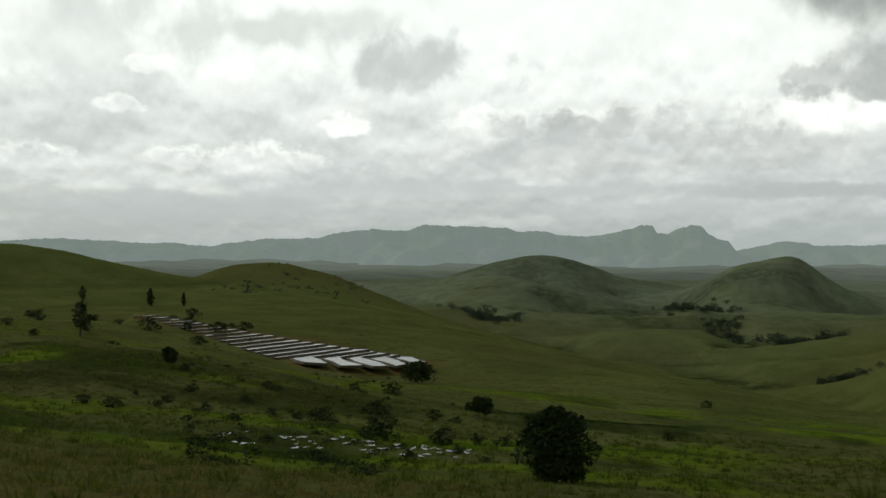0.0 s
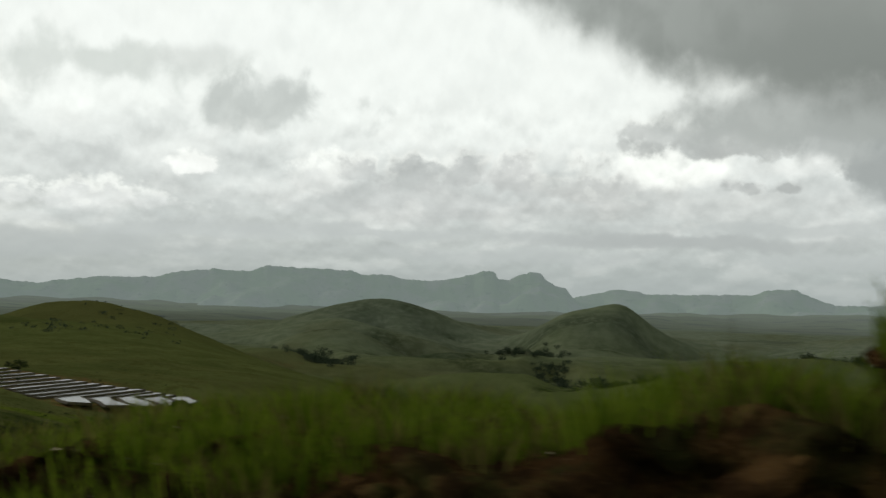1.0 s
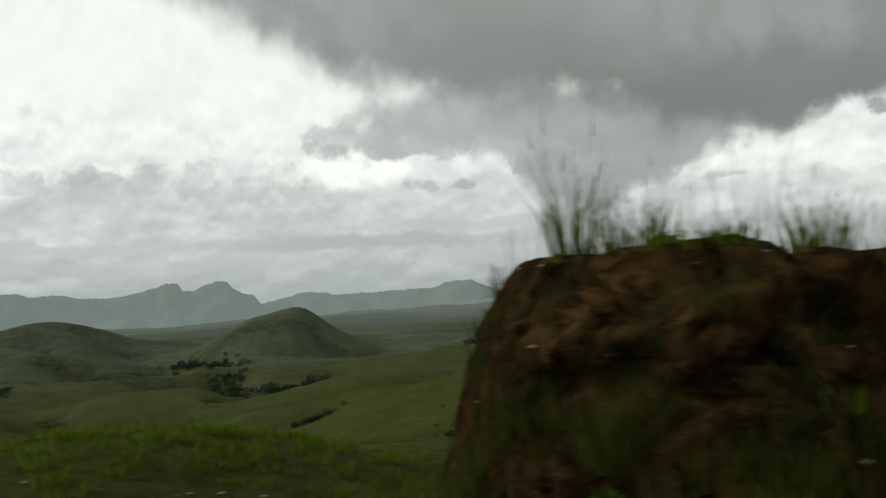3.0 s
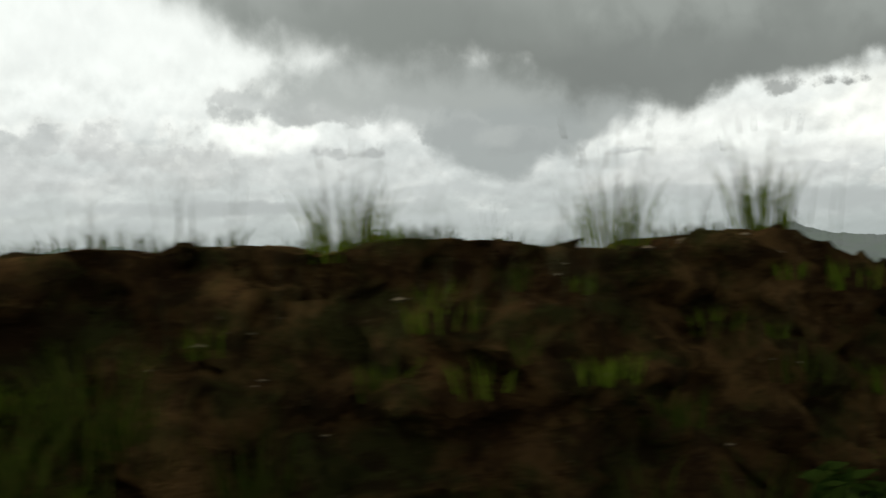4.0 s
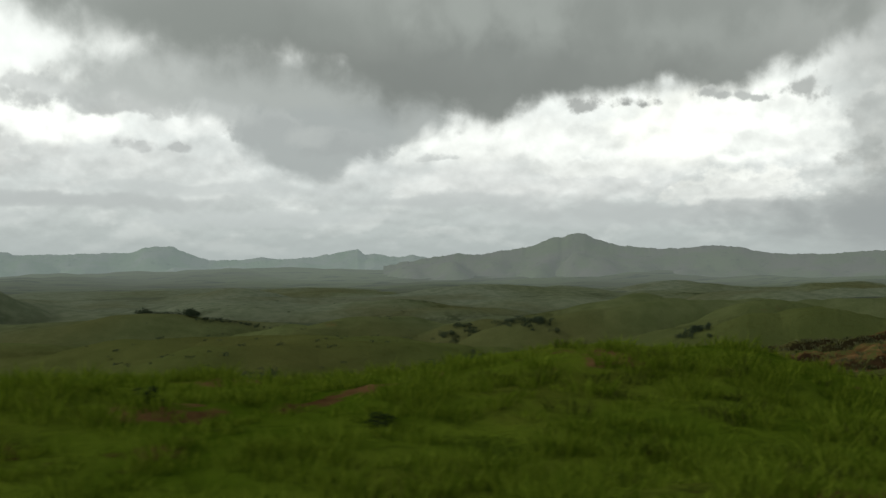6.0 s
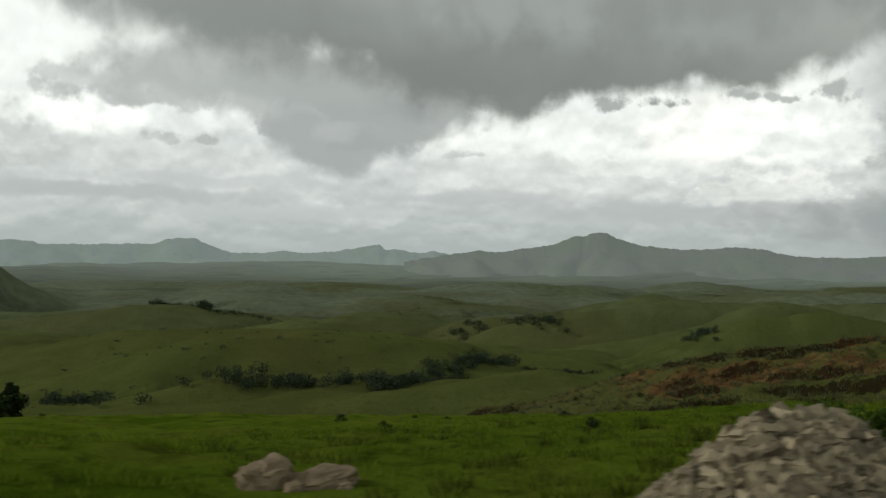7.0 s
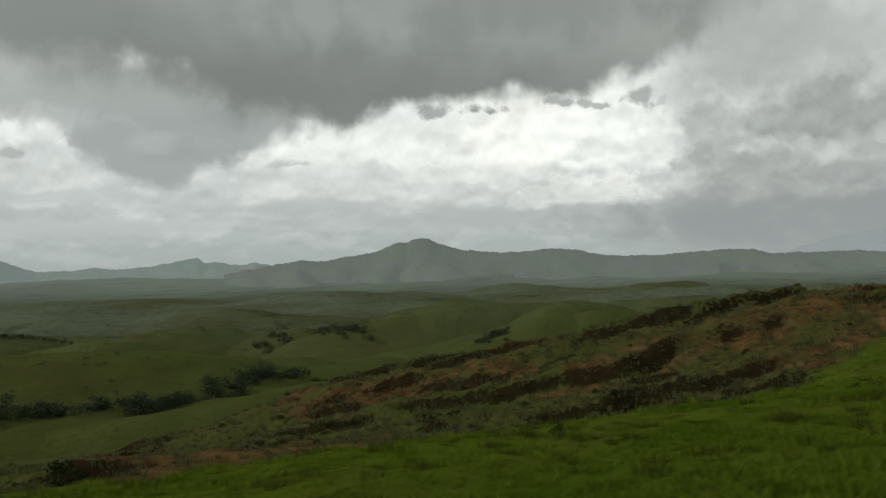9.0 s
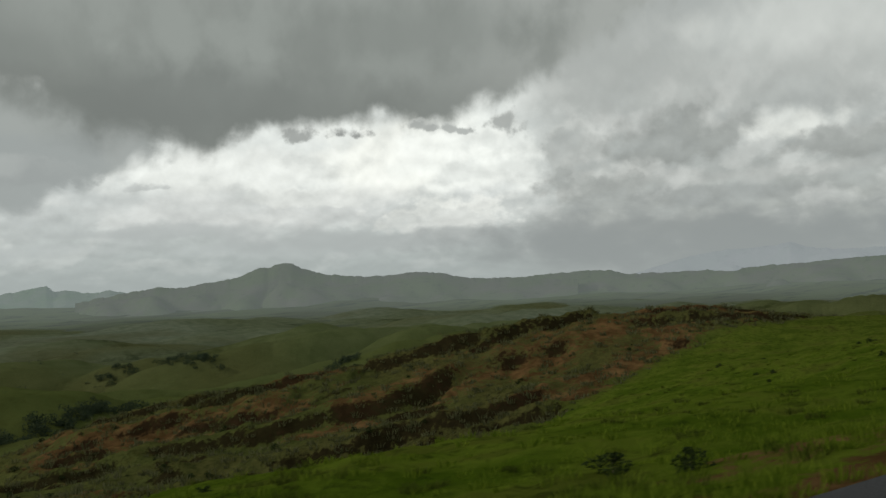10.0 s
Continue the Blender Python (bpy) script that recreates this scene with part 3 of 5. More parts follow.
def near_line(X, Y, line, wide):
    """1 on the line, falling to 0 at that distance."""
    best = np.full(X.shape, 9.0)
    for (ax, ay), (bx, by) in zip(line[:-1], line[1:]):
        ux, uy = bx - ax, by - ay
        f = np.clip(((X - ax) * ux + (Y - ay) * uy) / (ux * ux + uy * uy), 0, 1)
        best = np.minimum(best, np.hypot(X - ax - f * ux, Y - ay - f * uy) / wide)
    return np.clip(1.15 - best, 0, 1)


def ravines(x, y):
    """Depth of the narrow ravines that cut the far hills."""
    if np.all(np.hypot(x, y) < 650):
        return 0.0
    X, Y = np.atleast_1d(np.asarray(x, float)), np.atleast_1d(np.asarray(y, float))
    cut = np.zeros(X.shape)
    for line in RAVINES:
        cut = np.maximum(cut, near_line(X, Y, line, 42.0))
    cut = 11.0 * cut * cut * (3 - 2 * cut) * step(600, 750, np.hypot(X, Y))
    return cut.reshape(np.shape(x)) if np.shape(x) else float(cut[0])


def height(x, y):
    z = land(x, y) - ravines(x, y)
    steps = wear(np.asarray(x, float), np.asarray(y, float))[0]
    f, level = in_terrace(np.asarray(x, float), np.asarray(y, float))
    return (z + steps) * (1 - f) + f * level


NEAR_X, NEAR_Y = np.arange(-100, 301, 0.5), np.arange(-6, 161, 0.5)
NEAR_Z = height(*np.meshgrid(NEAR_X, NEAR_Y, indexing="ij")).tolist()


def ground_z(x, y):
    """Height of the ground: read off a fine grid near the road."""
    u, v = (x + 100) * 2, (y + 6) * 2
    if 0 <= u < 798 and 0 <= v < 330:
        i, j = int(u), int(v)
        u, v = u - i, v - j
        return (NEAR_Z[i][j] * (1 - u) + NEAR_Z[i + 1][j] * u) * (1 - v) + (NEAR_Z[i][j + 1] * (1 - u) + NEAR_Z[i + 1][j + 1] * u) * v
    return float(height(x, y))


def mesh_of(name, verts, faces, mat, smooth=True):
    me = bpy.data.meshes.new(name)
    me.from_pydata(verts, [], faces)
    me.materials.append(mat)
    if smooth:
        me.polygons.foreach_set("use_smooth", [True] * len(me.polygons))
    me.update()
    return me


def grid_mesh(name, X, Y, Z, mat):
    rows, cols = X.shape
    verts = np.stack([X, Y, Z], -1).reshape(-1, 3)
    a = (np.arange(rows - 1)[:, None] * cols + np.arange(cols - 1)[None]).ravel()
    faces = np.stack([a, a + 1, a + cols + 1, a + cols], 1)
    return mesh_of(name, verts.tolist(), faces.tolist(), mat)


scar_rng = random.Random(12)
for _ in range(120):
    a, r = radians(scar_rng.uniform(-62, 44)), scar_rng.uniform(650, 3000)
    x, y, half = -r * math.sin(a) + 60, r * math.cos(a), scar_rng.uniform(0.006, 0.026) * r
    SCARS.append([(x - half * math.cos(a), y - half * math.sin(a)), (x, y + scar_rng.uniform(-30, 30)), (x + half * math.cos(a), y + half * math.sin(a))])


BARE_SPOTS = ((82.3, 9.8, 1.0, 0.4), (79.9, 10.5, 0.7, 0.35), (86.9, 10.3, 0.9, 0.35), (77.1, 11.5, 0.5, 0.3), (78.3, 7.3, 0.8, 0.3), (81.2, 8.0, 0.6, 0.25))


def bare_spot(x, y):
    """How bare the knolls' soil lies there."""
    return sum(np.exp(-((x - cx) / rx) ** 2 - ((y - cy) / ry) ** 2) for cx, cy, rx, ry in BARE_SPOTS)


def build_ground():
    s = np.concatenate([np.arange(-62, 104, 0.40), np.arange(104, 146, 0.13), np.arange(146, 182, 0.24), np.arange(182, 205, 0.5)])
    steps_out = [0.0]
    while steps_out[-1] < 4850:
        at = steps_out[-1]
        steps_out.append(at + 0.30 + (0.0095 if at < 45 else 0.0022 if at < 145 else 0.0165) * at)
    back_out = [-2.0, -4.0]
    while back_out[-1] > -4850:
        back_out.append(back_out[-1] * 1.35)
    y = np.array(back_out[::-1] + steps_out)
    Y, S = np.meshgrid(y, s, indexing="ij")
    X = 70 + (S - 70) * (1 + np.abs(Y) / 60)
    Z = height(X, Y)
    me = grid_mesh("ground", X, Y, Z, GROUND)
    _, bare, scarp, worn = wear(X, Y)
    t_in, _ = in_terrace(X, Y)
    knoll = np.exp(-((X - 84) / 12) ** 2 - ((Y - 11) / 5) ** 2) * np.clip(0.9 * lumps(X, Y, 1.2, 2) - 0.05, 0, 1)
    verge = step(np.where(X > 136, 10.0, 5.6), 3.8, Y) * step(-2, 0, Y) * np.clip(np.where(X > 136, 0.58, 0.55) + 0.8 * lumps(X, Y, 2.4, 3), 0, 1)
    slip = np.clip(lumps(X, Y, 60, 4) - 0.72, 0, 1) * 0.9 * step(60, 200, np.hypot(X, Y)) * step(2200, 900, np.hypot(X, Y))
    soil = np.clip(np.maximum.reduce([bare, 0.5 * t_in, knoll, 1.1 * bare_spot(X, Y), verge, slip]), 0, 1)
    lush = step(170, 60, Y) * step(40, 75, X) * (1 - 0.85 * worn) + 0.10 * step(-150, 120, X) * step(220, 400, Y) * step(1700, 900, Y)
    # share of painted haze, growing with distance
    hazed_scrub = step(500, 2300, np.hypot(X, Y)) * np.clip(0.85 + 0.4 * lumps(X, Y, 500, 3), 0, 1)
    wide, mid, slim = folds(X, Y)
    # creases take a dark scrub green, which also paints in their shade
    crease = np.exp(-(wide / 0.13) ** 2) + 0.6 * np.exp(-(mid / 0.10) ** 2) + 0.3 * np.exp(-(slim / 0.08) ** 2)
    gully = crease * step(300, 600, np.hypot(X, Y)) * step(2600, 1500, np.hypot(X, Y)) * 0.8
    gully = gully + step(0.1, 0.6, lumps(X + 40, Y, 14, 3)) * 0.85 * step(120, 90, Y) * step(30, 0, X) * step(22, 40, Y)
    brown = 0.6 * np.clip(lumps(X - 300, Y + 90, 260, 4) * 1.4 - 0.1, 0, 1) * step(120, 300, np.hypot(X, Y))
    brown = np.maximum(brown, step(-0.3, 0.4, lumps(X, Y, 6, 3)) * step(32, 8, Y) * step(25, 5, X))
    brown = np.maximum(brown, 0.75 * np.exp(-((X + 350) / 110) ** 2 - ((Y - 560) / 110) ** 2) + 0.5 * step(-10, -60, X) * step(300, 200, Y) * np.clip(0.45 + lumps(X, Y, 24, 4), 0, 1))
    brown = np.maximum(brown, worn * np.clip(0.75 + 0.7 * lumps(X, Y, 12, 3), 0, 1))
    slope = step(40, 15, X) * step(30, 45, Y) * step(150, 100, Y)
    lush = lush + 1.1 * slope * step(0.0, 0.4, lumps(X + 11, Y * 1.6, 20, 3))
    gully = gully + 0.8 * slope * step(0.1, 0.55, lumps(X - 50, Y * 1.8, 16, 4))
    brown = np.maximum(brown, 0.8 * step(-12, 0, X) * step(60, 40, X) * step(30, 40, Y) * step(100, 70, Y) * step(-0.2, 0.3, lumps(X, Y, 14, 3)))
    d, w = terrace_frame(X, Y)
    upper = terrace_span(d)[1]
    tilled = step(-4, 2, d) * step(50, 38, d) * step(0, 1.5, w - upper) * step(10, 7, w - upper)
    brown, soil = np.maximum(brown, tilled), np.maximum(soil, 0.45 * tilled)
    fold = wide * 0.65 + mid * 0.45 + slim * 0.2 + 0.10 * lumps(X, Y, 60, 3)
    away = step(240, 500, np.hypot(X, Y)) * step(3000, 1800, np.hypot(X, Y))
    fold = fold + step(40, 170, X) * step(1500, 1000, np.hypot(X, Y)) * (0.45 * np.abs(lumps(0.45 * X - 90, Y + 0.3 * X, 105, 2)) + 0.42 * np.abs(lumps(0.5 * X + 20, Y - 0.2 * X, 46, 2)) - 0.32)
    # masks of the painted shading, low and high on the folds
    hollow_shade, crest = step(0.50, 0.10, fold) * away, step(0.42, 0.85, fold) * away
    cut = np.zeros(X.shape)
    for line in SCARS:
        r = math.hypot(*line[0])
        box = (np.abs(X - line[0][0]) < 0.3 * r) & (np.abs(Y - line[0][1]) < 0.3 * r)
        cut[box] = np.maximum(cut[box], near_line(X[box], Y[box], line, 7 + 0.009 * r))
    gully = np.maximum(gully * (1 - 0.7 * hazed_scrub), cut * (0.95 - 0.45 * hazed_scrub))
    for name, data in (("scarp", scarp), ("hollow_shade", hollow_shade), ("crest", crest), ("gully", np.clip(gully, 0, 1)), ("brown", brown), ("soil", soil), ("lush", np.clip(lush, 0, 1)), ("hazed_scrub", np.clip(hazed_scrub, 0, 1))):
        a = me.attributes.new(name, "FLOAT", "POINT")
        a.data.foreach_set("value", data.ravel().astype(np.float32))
    tagged(new("ground", me), "rolling green grassland falling from the road to a wide valley", "ground", kind="structure")


build_ground()

xs = np.linspace(-400, 700, 550)
ys = np.array([-2.6, -2.3, -1.0, 0.4, 1.8, 3.0, 3.42, 3.55])
RX, RY = np.meshgrid(xs, ys)
RZ = 0.5 - 0.008 * np.abs(RY - 0.5) + 0 * RX
RY = RY + np.where((RY > 3.2) | (RY < -2.2), 0.10 * lumps(RX, RY, 1.3, 3), 0)
RZ[0], RZ[-1] = 0.3, 0.3
tagged(new("road", grid_mesh("road", RX, RY, RZ, ASPHALT)), "narrow dark asphalt road with crumbling edges", "road", kind="structure")

# ---- far ranges ----


def ridge(name, label, mat, far, crest, foot=-150.0, deep=900.0, rough=1.0, steep=1.5):
    """A range at that distance: its crest as (azimuth, elevation) in degrees, from left to right; slopes folded into spurs."""
    ca, ce = np.array(crest, float)[::-1].T
    az = np.arange(ca[0], ca[-1], 0.05)
    el = np.interp(az, ca, ce)
    k = np.hanning(7)[1:-1]
    el = np.convolve(np.pad(el, 2, mode="edge"), k / k.sum(), mode="valid")
    jag = rough * 0.055 * lumps(az * 10, az * 0 + far, 3.5, 4, 0.6)
    v = np.linspace(0, 1, 36)
    A, Vv = np.meshgrid(np.radians(az), v)
    top = far * np.tan(np.radians(el))[None]
    f = np.clip(Vv / 0.72, 0, 1)
    up = np.where(Vv < 0.72, f ** steep, 1 - np.maximum((Vv - 0.72) / 0.28, 0) ** 1.5)
    R = far + deep * (Vv - 0.72)
    X, Y = 60 - np.sin(A) * R, np.cos(A) * R
    spur = (np.abs(lumps(X, Y, 330, 3)) - 0.35) * np.sin(np.pi * f) ** 1.2
    Z = foot + (top - foot) * up + far * np.radians(jag)[None] * up ** 10 + spur * 0.9 * np.maximum(top - foot, 30) * 0.55
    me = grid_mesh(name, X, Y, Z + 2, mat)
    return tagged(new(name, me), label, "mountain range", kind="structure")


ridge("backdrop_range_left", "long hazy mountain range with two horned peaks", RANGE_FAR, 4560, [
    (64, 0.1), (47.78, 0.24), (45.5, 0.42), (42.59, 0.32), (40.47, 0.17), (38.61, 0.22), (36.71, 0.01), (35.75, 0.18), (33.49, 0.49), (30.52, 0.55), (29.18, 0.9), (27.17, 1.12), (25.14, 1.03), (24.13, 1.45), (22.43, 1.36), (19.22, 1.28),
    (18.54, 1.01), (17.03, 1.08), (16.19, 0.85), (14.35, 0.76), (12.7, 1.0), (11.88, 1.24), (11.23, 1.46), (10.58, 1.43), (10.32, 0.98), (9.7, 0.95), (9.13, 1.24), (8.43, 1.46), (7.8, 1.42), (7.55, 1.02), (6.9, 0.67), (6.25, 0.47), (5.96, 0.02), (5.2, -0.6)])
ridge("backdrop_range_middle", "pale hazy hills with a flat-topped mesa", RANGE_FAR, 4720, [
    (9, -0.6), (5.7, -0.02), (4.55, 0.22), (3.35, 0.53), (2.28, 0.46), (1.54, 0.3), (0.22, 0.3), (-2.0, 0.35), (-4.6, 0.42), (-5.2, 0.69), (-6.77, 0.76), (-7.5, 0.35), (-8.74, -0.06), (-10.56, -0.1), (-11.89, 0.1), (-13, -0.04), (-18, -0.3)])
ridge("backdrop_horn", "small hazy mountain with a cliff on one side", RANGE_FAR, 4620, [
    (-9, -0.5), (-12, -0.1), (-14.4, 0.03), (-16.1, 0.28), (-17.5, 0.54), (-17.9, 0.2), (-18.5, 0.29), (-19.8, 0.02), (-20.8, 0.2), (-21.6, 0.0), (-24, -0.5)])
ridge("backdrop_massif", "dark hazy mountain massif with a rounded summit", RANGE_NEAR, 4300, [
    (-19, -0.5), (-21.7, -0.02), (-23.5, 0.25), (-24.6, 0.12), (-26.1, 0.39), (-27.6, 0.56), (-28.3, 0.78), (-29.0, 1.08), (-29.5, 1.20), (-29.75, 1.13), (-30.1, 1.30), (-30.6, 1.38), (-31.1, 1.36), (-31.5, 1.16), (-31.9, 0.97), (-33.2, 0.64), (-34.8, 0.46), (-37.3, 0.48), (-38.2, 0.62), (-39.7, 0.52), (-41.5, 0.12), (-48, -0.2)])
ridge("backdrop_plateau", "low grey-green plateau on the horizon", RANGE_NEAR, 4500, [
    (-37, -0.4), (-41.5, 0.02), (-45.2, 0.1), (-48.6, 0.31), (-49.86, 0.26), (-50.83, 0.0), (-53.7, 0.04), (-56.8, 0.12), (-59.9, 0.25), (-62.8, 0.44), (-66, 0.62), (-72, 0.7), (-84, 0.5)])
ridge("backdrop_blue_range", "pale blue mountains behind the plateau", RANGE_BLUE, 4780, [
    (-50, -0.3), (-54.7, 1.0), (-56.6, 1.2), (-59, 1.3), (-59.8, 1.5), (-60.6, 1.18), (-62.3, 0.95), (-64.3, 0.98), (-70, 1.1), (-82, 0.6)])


def plain():
    """The far valley floor: low folds that rise towards the ranges."""
    az, far = np.radians(np.arange(66, -86, -0.22)), np.geomspace(2250, 4750, 110)
    A, R = np.meshgrid(az, far)
    X, Y = 60 - np.sin(A) * R, np.cos(A) * R
    rise = step(2250, 4700, R)
    el = -2.55 - 1.6 * step(2620, 2250, R) + 1.75 * rise ** 0.8 + 0.30 * lumps(X * 0.5, Y * 0.5, 330, 4) * (0.5 + 0.5 * rise) + 0.10 * np.abs(lumps(X, Y, 210, 3))
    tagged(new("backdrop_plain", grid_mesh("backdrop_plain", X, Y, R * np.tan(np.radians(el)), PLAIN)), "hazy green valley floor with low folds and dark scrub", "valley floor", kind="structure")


plain()

# ---- earth banks beside the road ----


def bank(label, tops, front, toe=1.1, crown=1.5, tail=2.6, mat=SOIL):
    """A cut bank of laterite: (along, height) pairs of its crest, the distance of its front edge from the lane."""
    sx, sz = np.array(tops, float).T
    x = np.arange(sx[0], sx[-1] + 0.01, 0.06)
    z = np.interp(x, sx, sz)
    k = np.ones(3) / 3
    z = np.convolve(np.pad(z, 1, mode="edge"), k, mode="valid") + 0.09 * lumps(x, x * 0, 0.5, 4) * (z > 0.6)
    prof_y = np.concatenate([np.linspace(-toe, 0, 24), np.linspace(0.08, crown, 14), np.linspace(crown + 0.15, crown + tail, 14)])
    prof_h = np.concatenate([np.linspace(0, 1, 24) ** 0.8, np.ones(14), 1 - np.linspace(0.04, 1, 14) ** 1.5])
    V, X = np.meshgrid(np.arange(len(prof_y)), x, indexing="ij")
    wav = 0.35 * lumps(X, X * 0 + 3, 2.4, 2)
    Y = front + prof_y[V] + wav
    base = np.minimum(height(X, Y), 0.0 + 0 * X) - 0.12
    H = prof_h[V]
    Z = base + (z[None] - base) * H
    face = np.sin(np.pi * np.clip(V / 30.0, 0, 1))
    rough = lumps(X, Z * 1.4 + Y * 0.5, 0.55, 4)
    Y = Y + face * (0.26 * rough + 0.24 * lumps(X, Z, 1.5, 3) + 0.20 * lumps(X, Z * 2.0, 0.26, 3))
    ledge = (Z * 2.6 + 0.5 * lumps(X, X * 0, 1.1, 2)) % 1.0
    Y = Y - face * 0.14 * np.where(ledge < 0.75, ledge, (1 - ledge) * 3)
    X = X + (0.08 + 0.18 * face) * lumps(Z * 1.2 + 9, Y, 0.4, 4, 0.6)
    Z = Z + 0.08 * face * lumps(X * 1.3, Y + Z, 0.4, 4)
    me = grid_mesh("earth_bank", X, Y, Z, mat)
    return tagged(new("earth_bank", me), label, "earth bank", group="banks beside the road")


bank("low red earth verge with grass on it", [(7, 0.0), (9, 0.45), (10.5, 0.95), (11.5, 1.15), (13.0, 1.25), (13.6, 1.32), (14.2, 1.42), (14.65, 1.52), (15.0, 1.4), (15.3, 0.3)], 4.5)
bank("small steep mound of dark red earth", [(14.7, 0.1), (14.92, 1.0), (15.05, 1.88), (15.3, 2.0), (15.7, 1.95), (16.1, 1.2), (16.6, 0.5), (17.0, 0.1)], 4.3, toe=0.8, crown=0.7)
bank("long dark red cut bank overgrown with grass", [(16.2, 0.3), (16.8, 1.6), (17.4, 2.1), (18.3, 2.35), (18.7, 2.42), (19.2, 2.3), (20.3, 2.32), (21, 2.13), (23, 2.12), (25, 2.25), (27.35, 2.3), (27.7, 2.1), (29.6, 2.04), (30.4, 2.12), (32.5, 2.2), (33.6, 2.15), (35.1, 2.13), (35.45, 1.9), (35.6, 1.6), (36.1, 1.2), (36.7, 0.5), (37.1, 0.1)], 4.7)
bank("dark red cut bank with tall grass along its crest", [(42.58, 0.1), (42.73, 0.8), (42.85, 1.5), (42.97, 1.85), (43.2, 2.2), (44, 2.2), (44.25, 2.08), (47.7, 2.0), (52, 2.05), (56, 2.1), (59.3, 2.0), (60.0, 1.84), (60.3, 1.6), (60.6, 1.2), (61.0, 0.4)], 5.1)
bank("broken slope of bare red earth with loose clods", [(59.6, 0.4), (60.1, 1.35), (60.6, 1.56), (61.1, 1.5), (61.8, 1.54), (62.36, 1.66), (62.7, 1.58), (63.2, 1.48), (63.7, 1.46), (64.2, 1.5), (64.7, 1.53), (65.0, 1.6), (65.5, 1.58), (65.9, 1.4), (66.25, 1.05), (66.7, 0.5), (67.1, 0.1)], 5.6, toe=2.0, mat=LIT_SOIL)
bank("low mound of red earth topped with grass", [(66.4, 0.2), (67.0, 0.8), (67.5, 1.28), (69, 1.38), (70.1, 1.48), (71.4, 1.5), (71.6, 1.3), (71.85, 1.0), (72.1, 0.5), (72.5, 0.1)], 6.3, toe=1.5, mat=LIT_SOIL)
bank("steep mound of bare earth with a grass tuft on top", [(72.2, 0.1), (72.9, 0.42), (73.6, 0.78), (74.05, 1.02), (74.5, 1.38), (74.62, 1.82), (75.5, 1.78), (75.65, 1.54), (75.92, 1.42), (76.05, 1.05), (76.45, 0.5), (76.8, 0.1)], 6.3, toe=1.1, crown=0.8)

# ---- building kit ----
rng = random.Random(5)


def empty(name, at, label, category, group=""):
    ob = new(name)
    ob.location = at
    return tagged(ob, label, category, group)


def part(name, me, parent, label=""):
    ob = new(name, me)
    ob.parent = parent
    return tagged(ob, label)


def clump(verts, faces, at, size, count, leaf, flat=0.75):
    """Leaves scattered over a lumpy ball of foliage, as small bent quads."""
    for _ in range(count):
        u, a = rng.uniform(-1, 1), rng.uniform(0, 6.2832)
        r = size * rng.uniform(0.35, 1.0) ** 0.5
        w = math.sqrt(1 - u * u)
        c = Vector(at) + Vector((r * w * math.cos(a), r * w * math.sin(a), r * u * flat))
        d = Vector((rng.uniform(-1, 1), rng.uniform(-1, 1), rng.uniform(-0.6, 1))).normalized() * leaf
        e = Vector((rng.uniform(-1, 1), rng.uniform(-1, 1), rng.uniform(-1, 1))).normalized().cross(d) * 0.45
        k = len(verts)
        verts += [c - d, c + e, c + d, c - e]
        faces.append((k, k + 1, k + 2, k + 3))


def tube(verts, faces, pts, radii, sides=7):
    k = len(verts)
    for n, (p, r) in enumerate(zip(pts, radii)):
        for s in range(sides):
            a = 6.2832 * s / sides
            verts.append(Vector(p) + Vector((r * math.cos(a), r * math.sin(a), 0)))
    for n in range(len(pts) - 1):
        for s in range(sides):
            faces.append((k + n * sides + s, k + n * sides + (s + 1) % sides, k + (n + 1) * sides + (s + 1) % sides, k + (n + 1) * sides + s))


def tree_meshes(tall, wide, clumps, leaves, leaf, mat, stem=0.35, top=0.75):
    """Trunk with limbs, and a crown of clumps with gaps between them."""
    tv, tf, cv, cf = [], [], [], []
    bend = rng.uniform(-0.06, 0.06) * tall
    tube(tv, tf, [(0, 0, -0.3), (0, 0, 0.1 * tall), (bend, 0, stem * tall), (bend * 1.4, 0, 0.8 * tall)], [0.05 * tall, 0.036 * tall, 0.026 * tall, 0.008 * tall])
    for k in range(clumps):
        f = (k + 0.5) / clumps
        z = tall * (stem * 0.75 + (0.93 - stem * 0.75) * f)
        girth = wide / 2 * (1 - abs(2 * f - 0.8) ** 2.2 * 0.6 * top)
        a = k * 2.4 + rng.uniform(-0.4, 0.4)
        r = girth * rng.uniform(0.25, 0.8)
        p = Vector((r * math.cos(a) + bend, r * math.sin(a), z))
        tube(tv, tf, [(bend * 0.8, 0, z * 0.72), (p.x * 0.6, p.y * 0.6, z * 0.9), tuple(p)], [0.016 * tall, 0.010 * tall, 0.004 * tall], 5)
        clump(cv, cf, p, girth * rng.uniform(0.36, 0.58), leaves, leaf * rng.uniform(0.8, 1.2))
    return mesh_of("trunk", tv, tf, BARK), mesh_of("crown", cv, cf, mat, False)


def tree(name, x, y, tall, wide, label, clumps=24, leaves=110, leaf=0.16, mat=None, stem=0.35, top=0.75, group="", turn=0.0):
    ob = empty(name, (x, y, ground_z(x, y)), label, "shrub" if "bush" in name else "tree", group)
    trunk, crown = tree_meshes(tall, wide, clumps, leaves, leaf, mat or LEAF, stem, top)
    part("trunk", trunk, ob)
    part("crown", crown, ob)
    ob.rotation_euler = (0, 0, turn)
    return ob


# ---- the valley on the left ----
tree("round_tree", -11.9, 42.9, 3.7, 3.4, "dark round leafy tree alone on the slope", 60, 150, 0.15, stem=0.14, top=0.95)
tree("tree", -64, 81, 2.2, 1.7, "small dark tree on the grassy slope", 16, 70, 0.16, group="scattered trees on the slope")
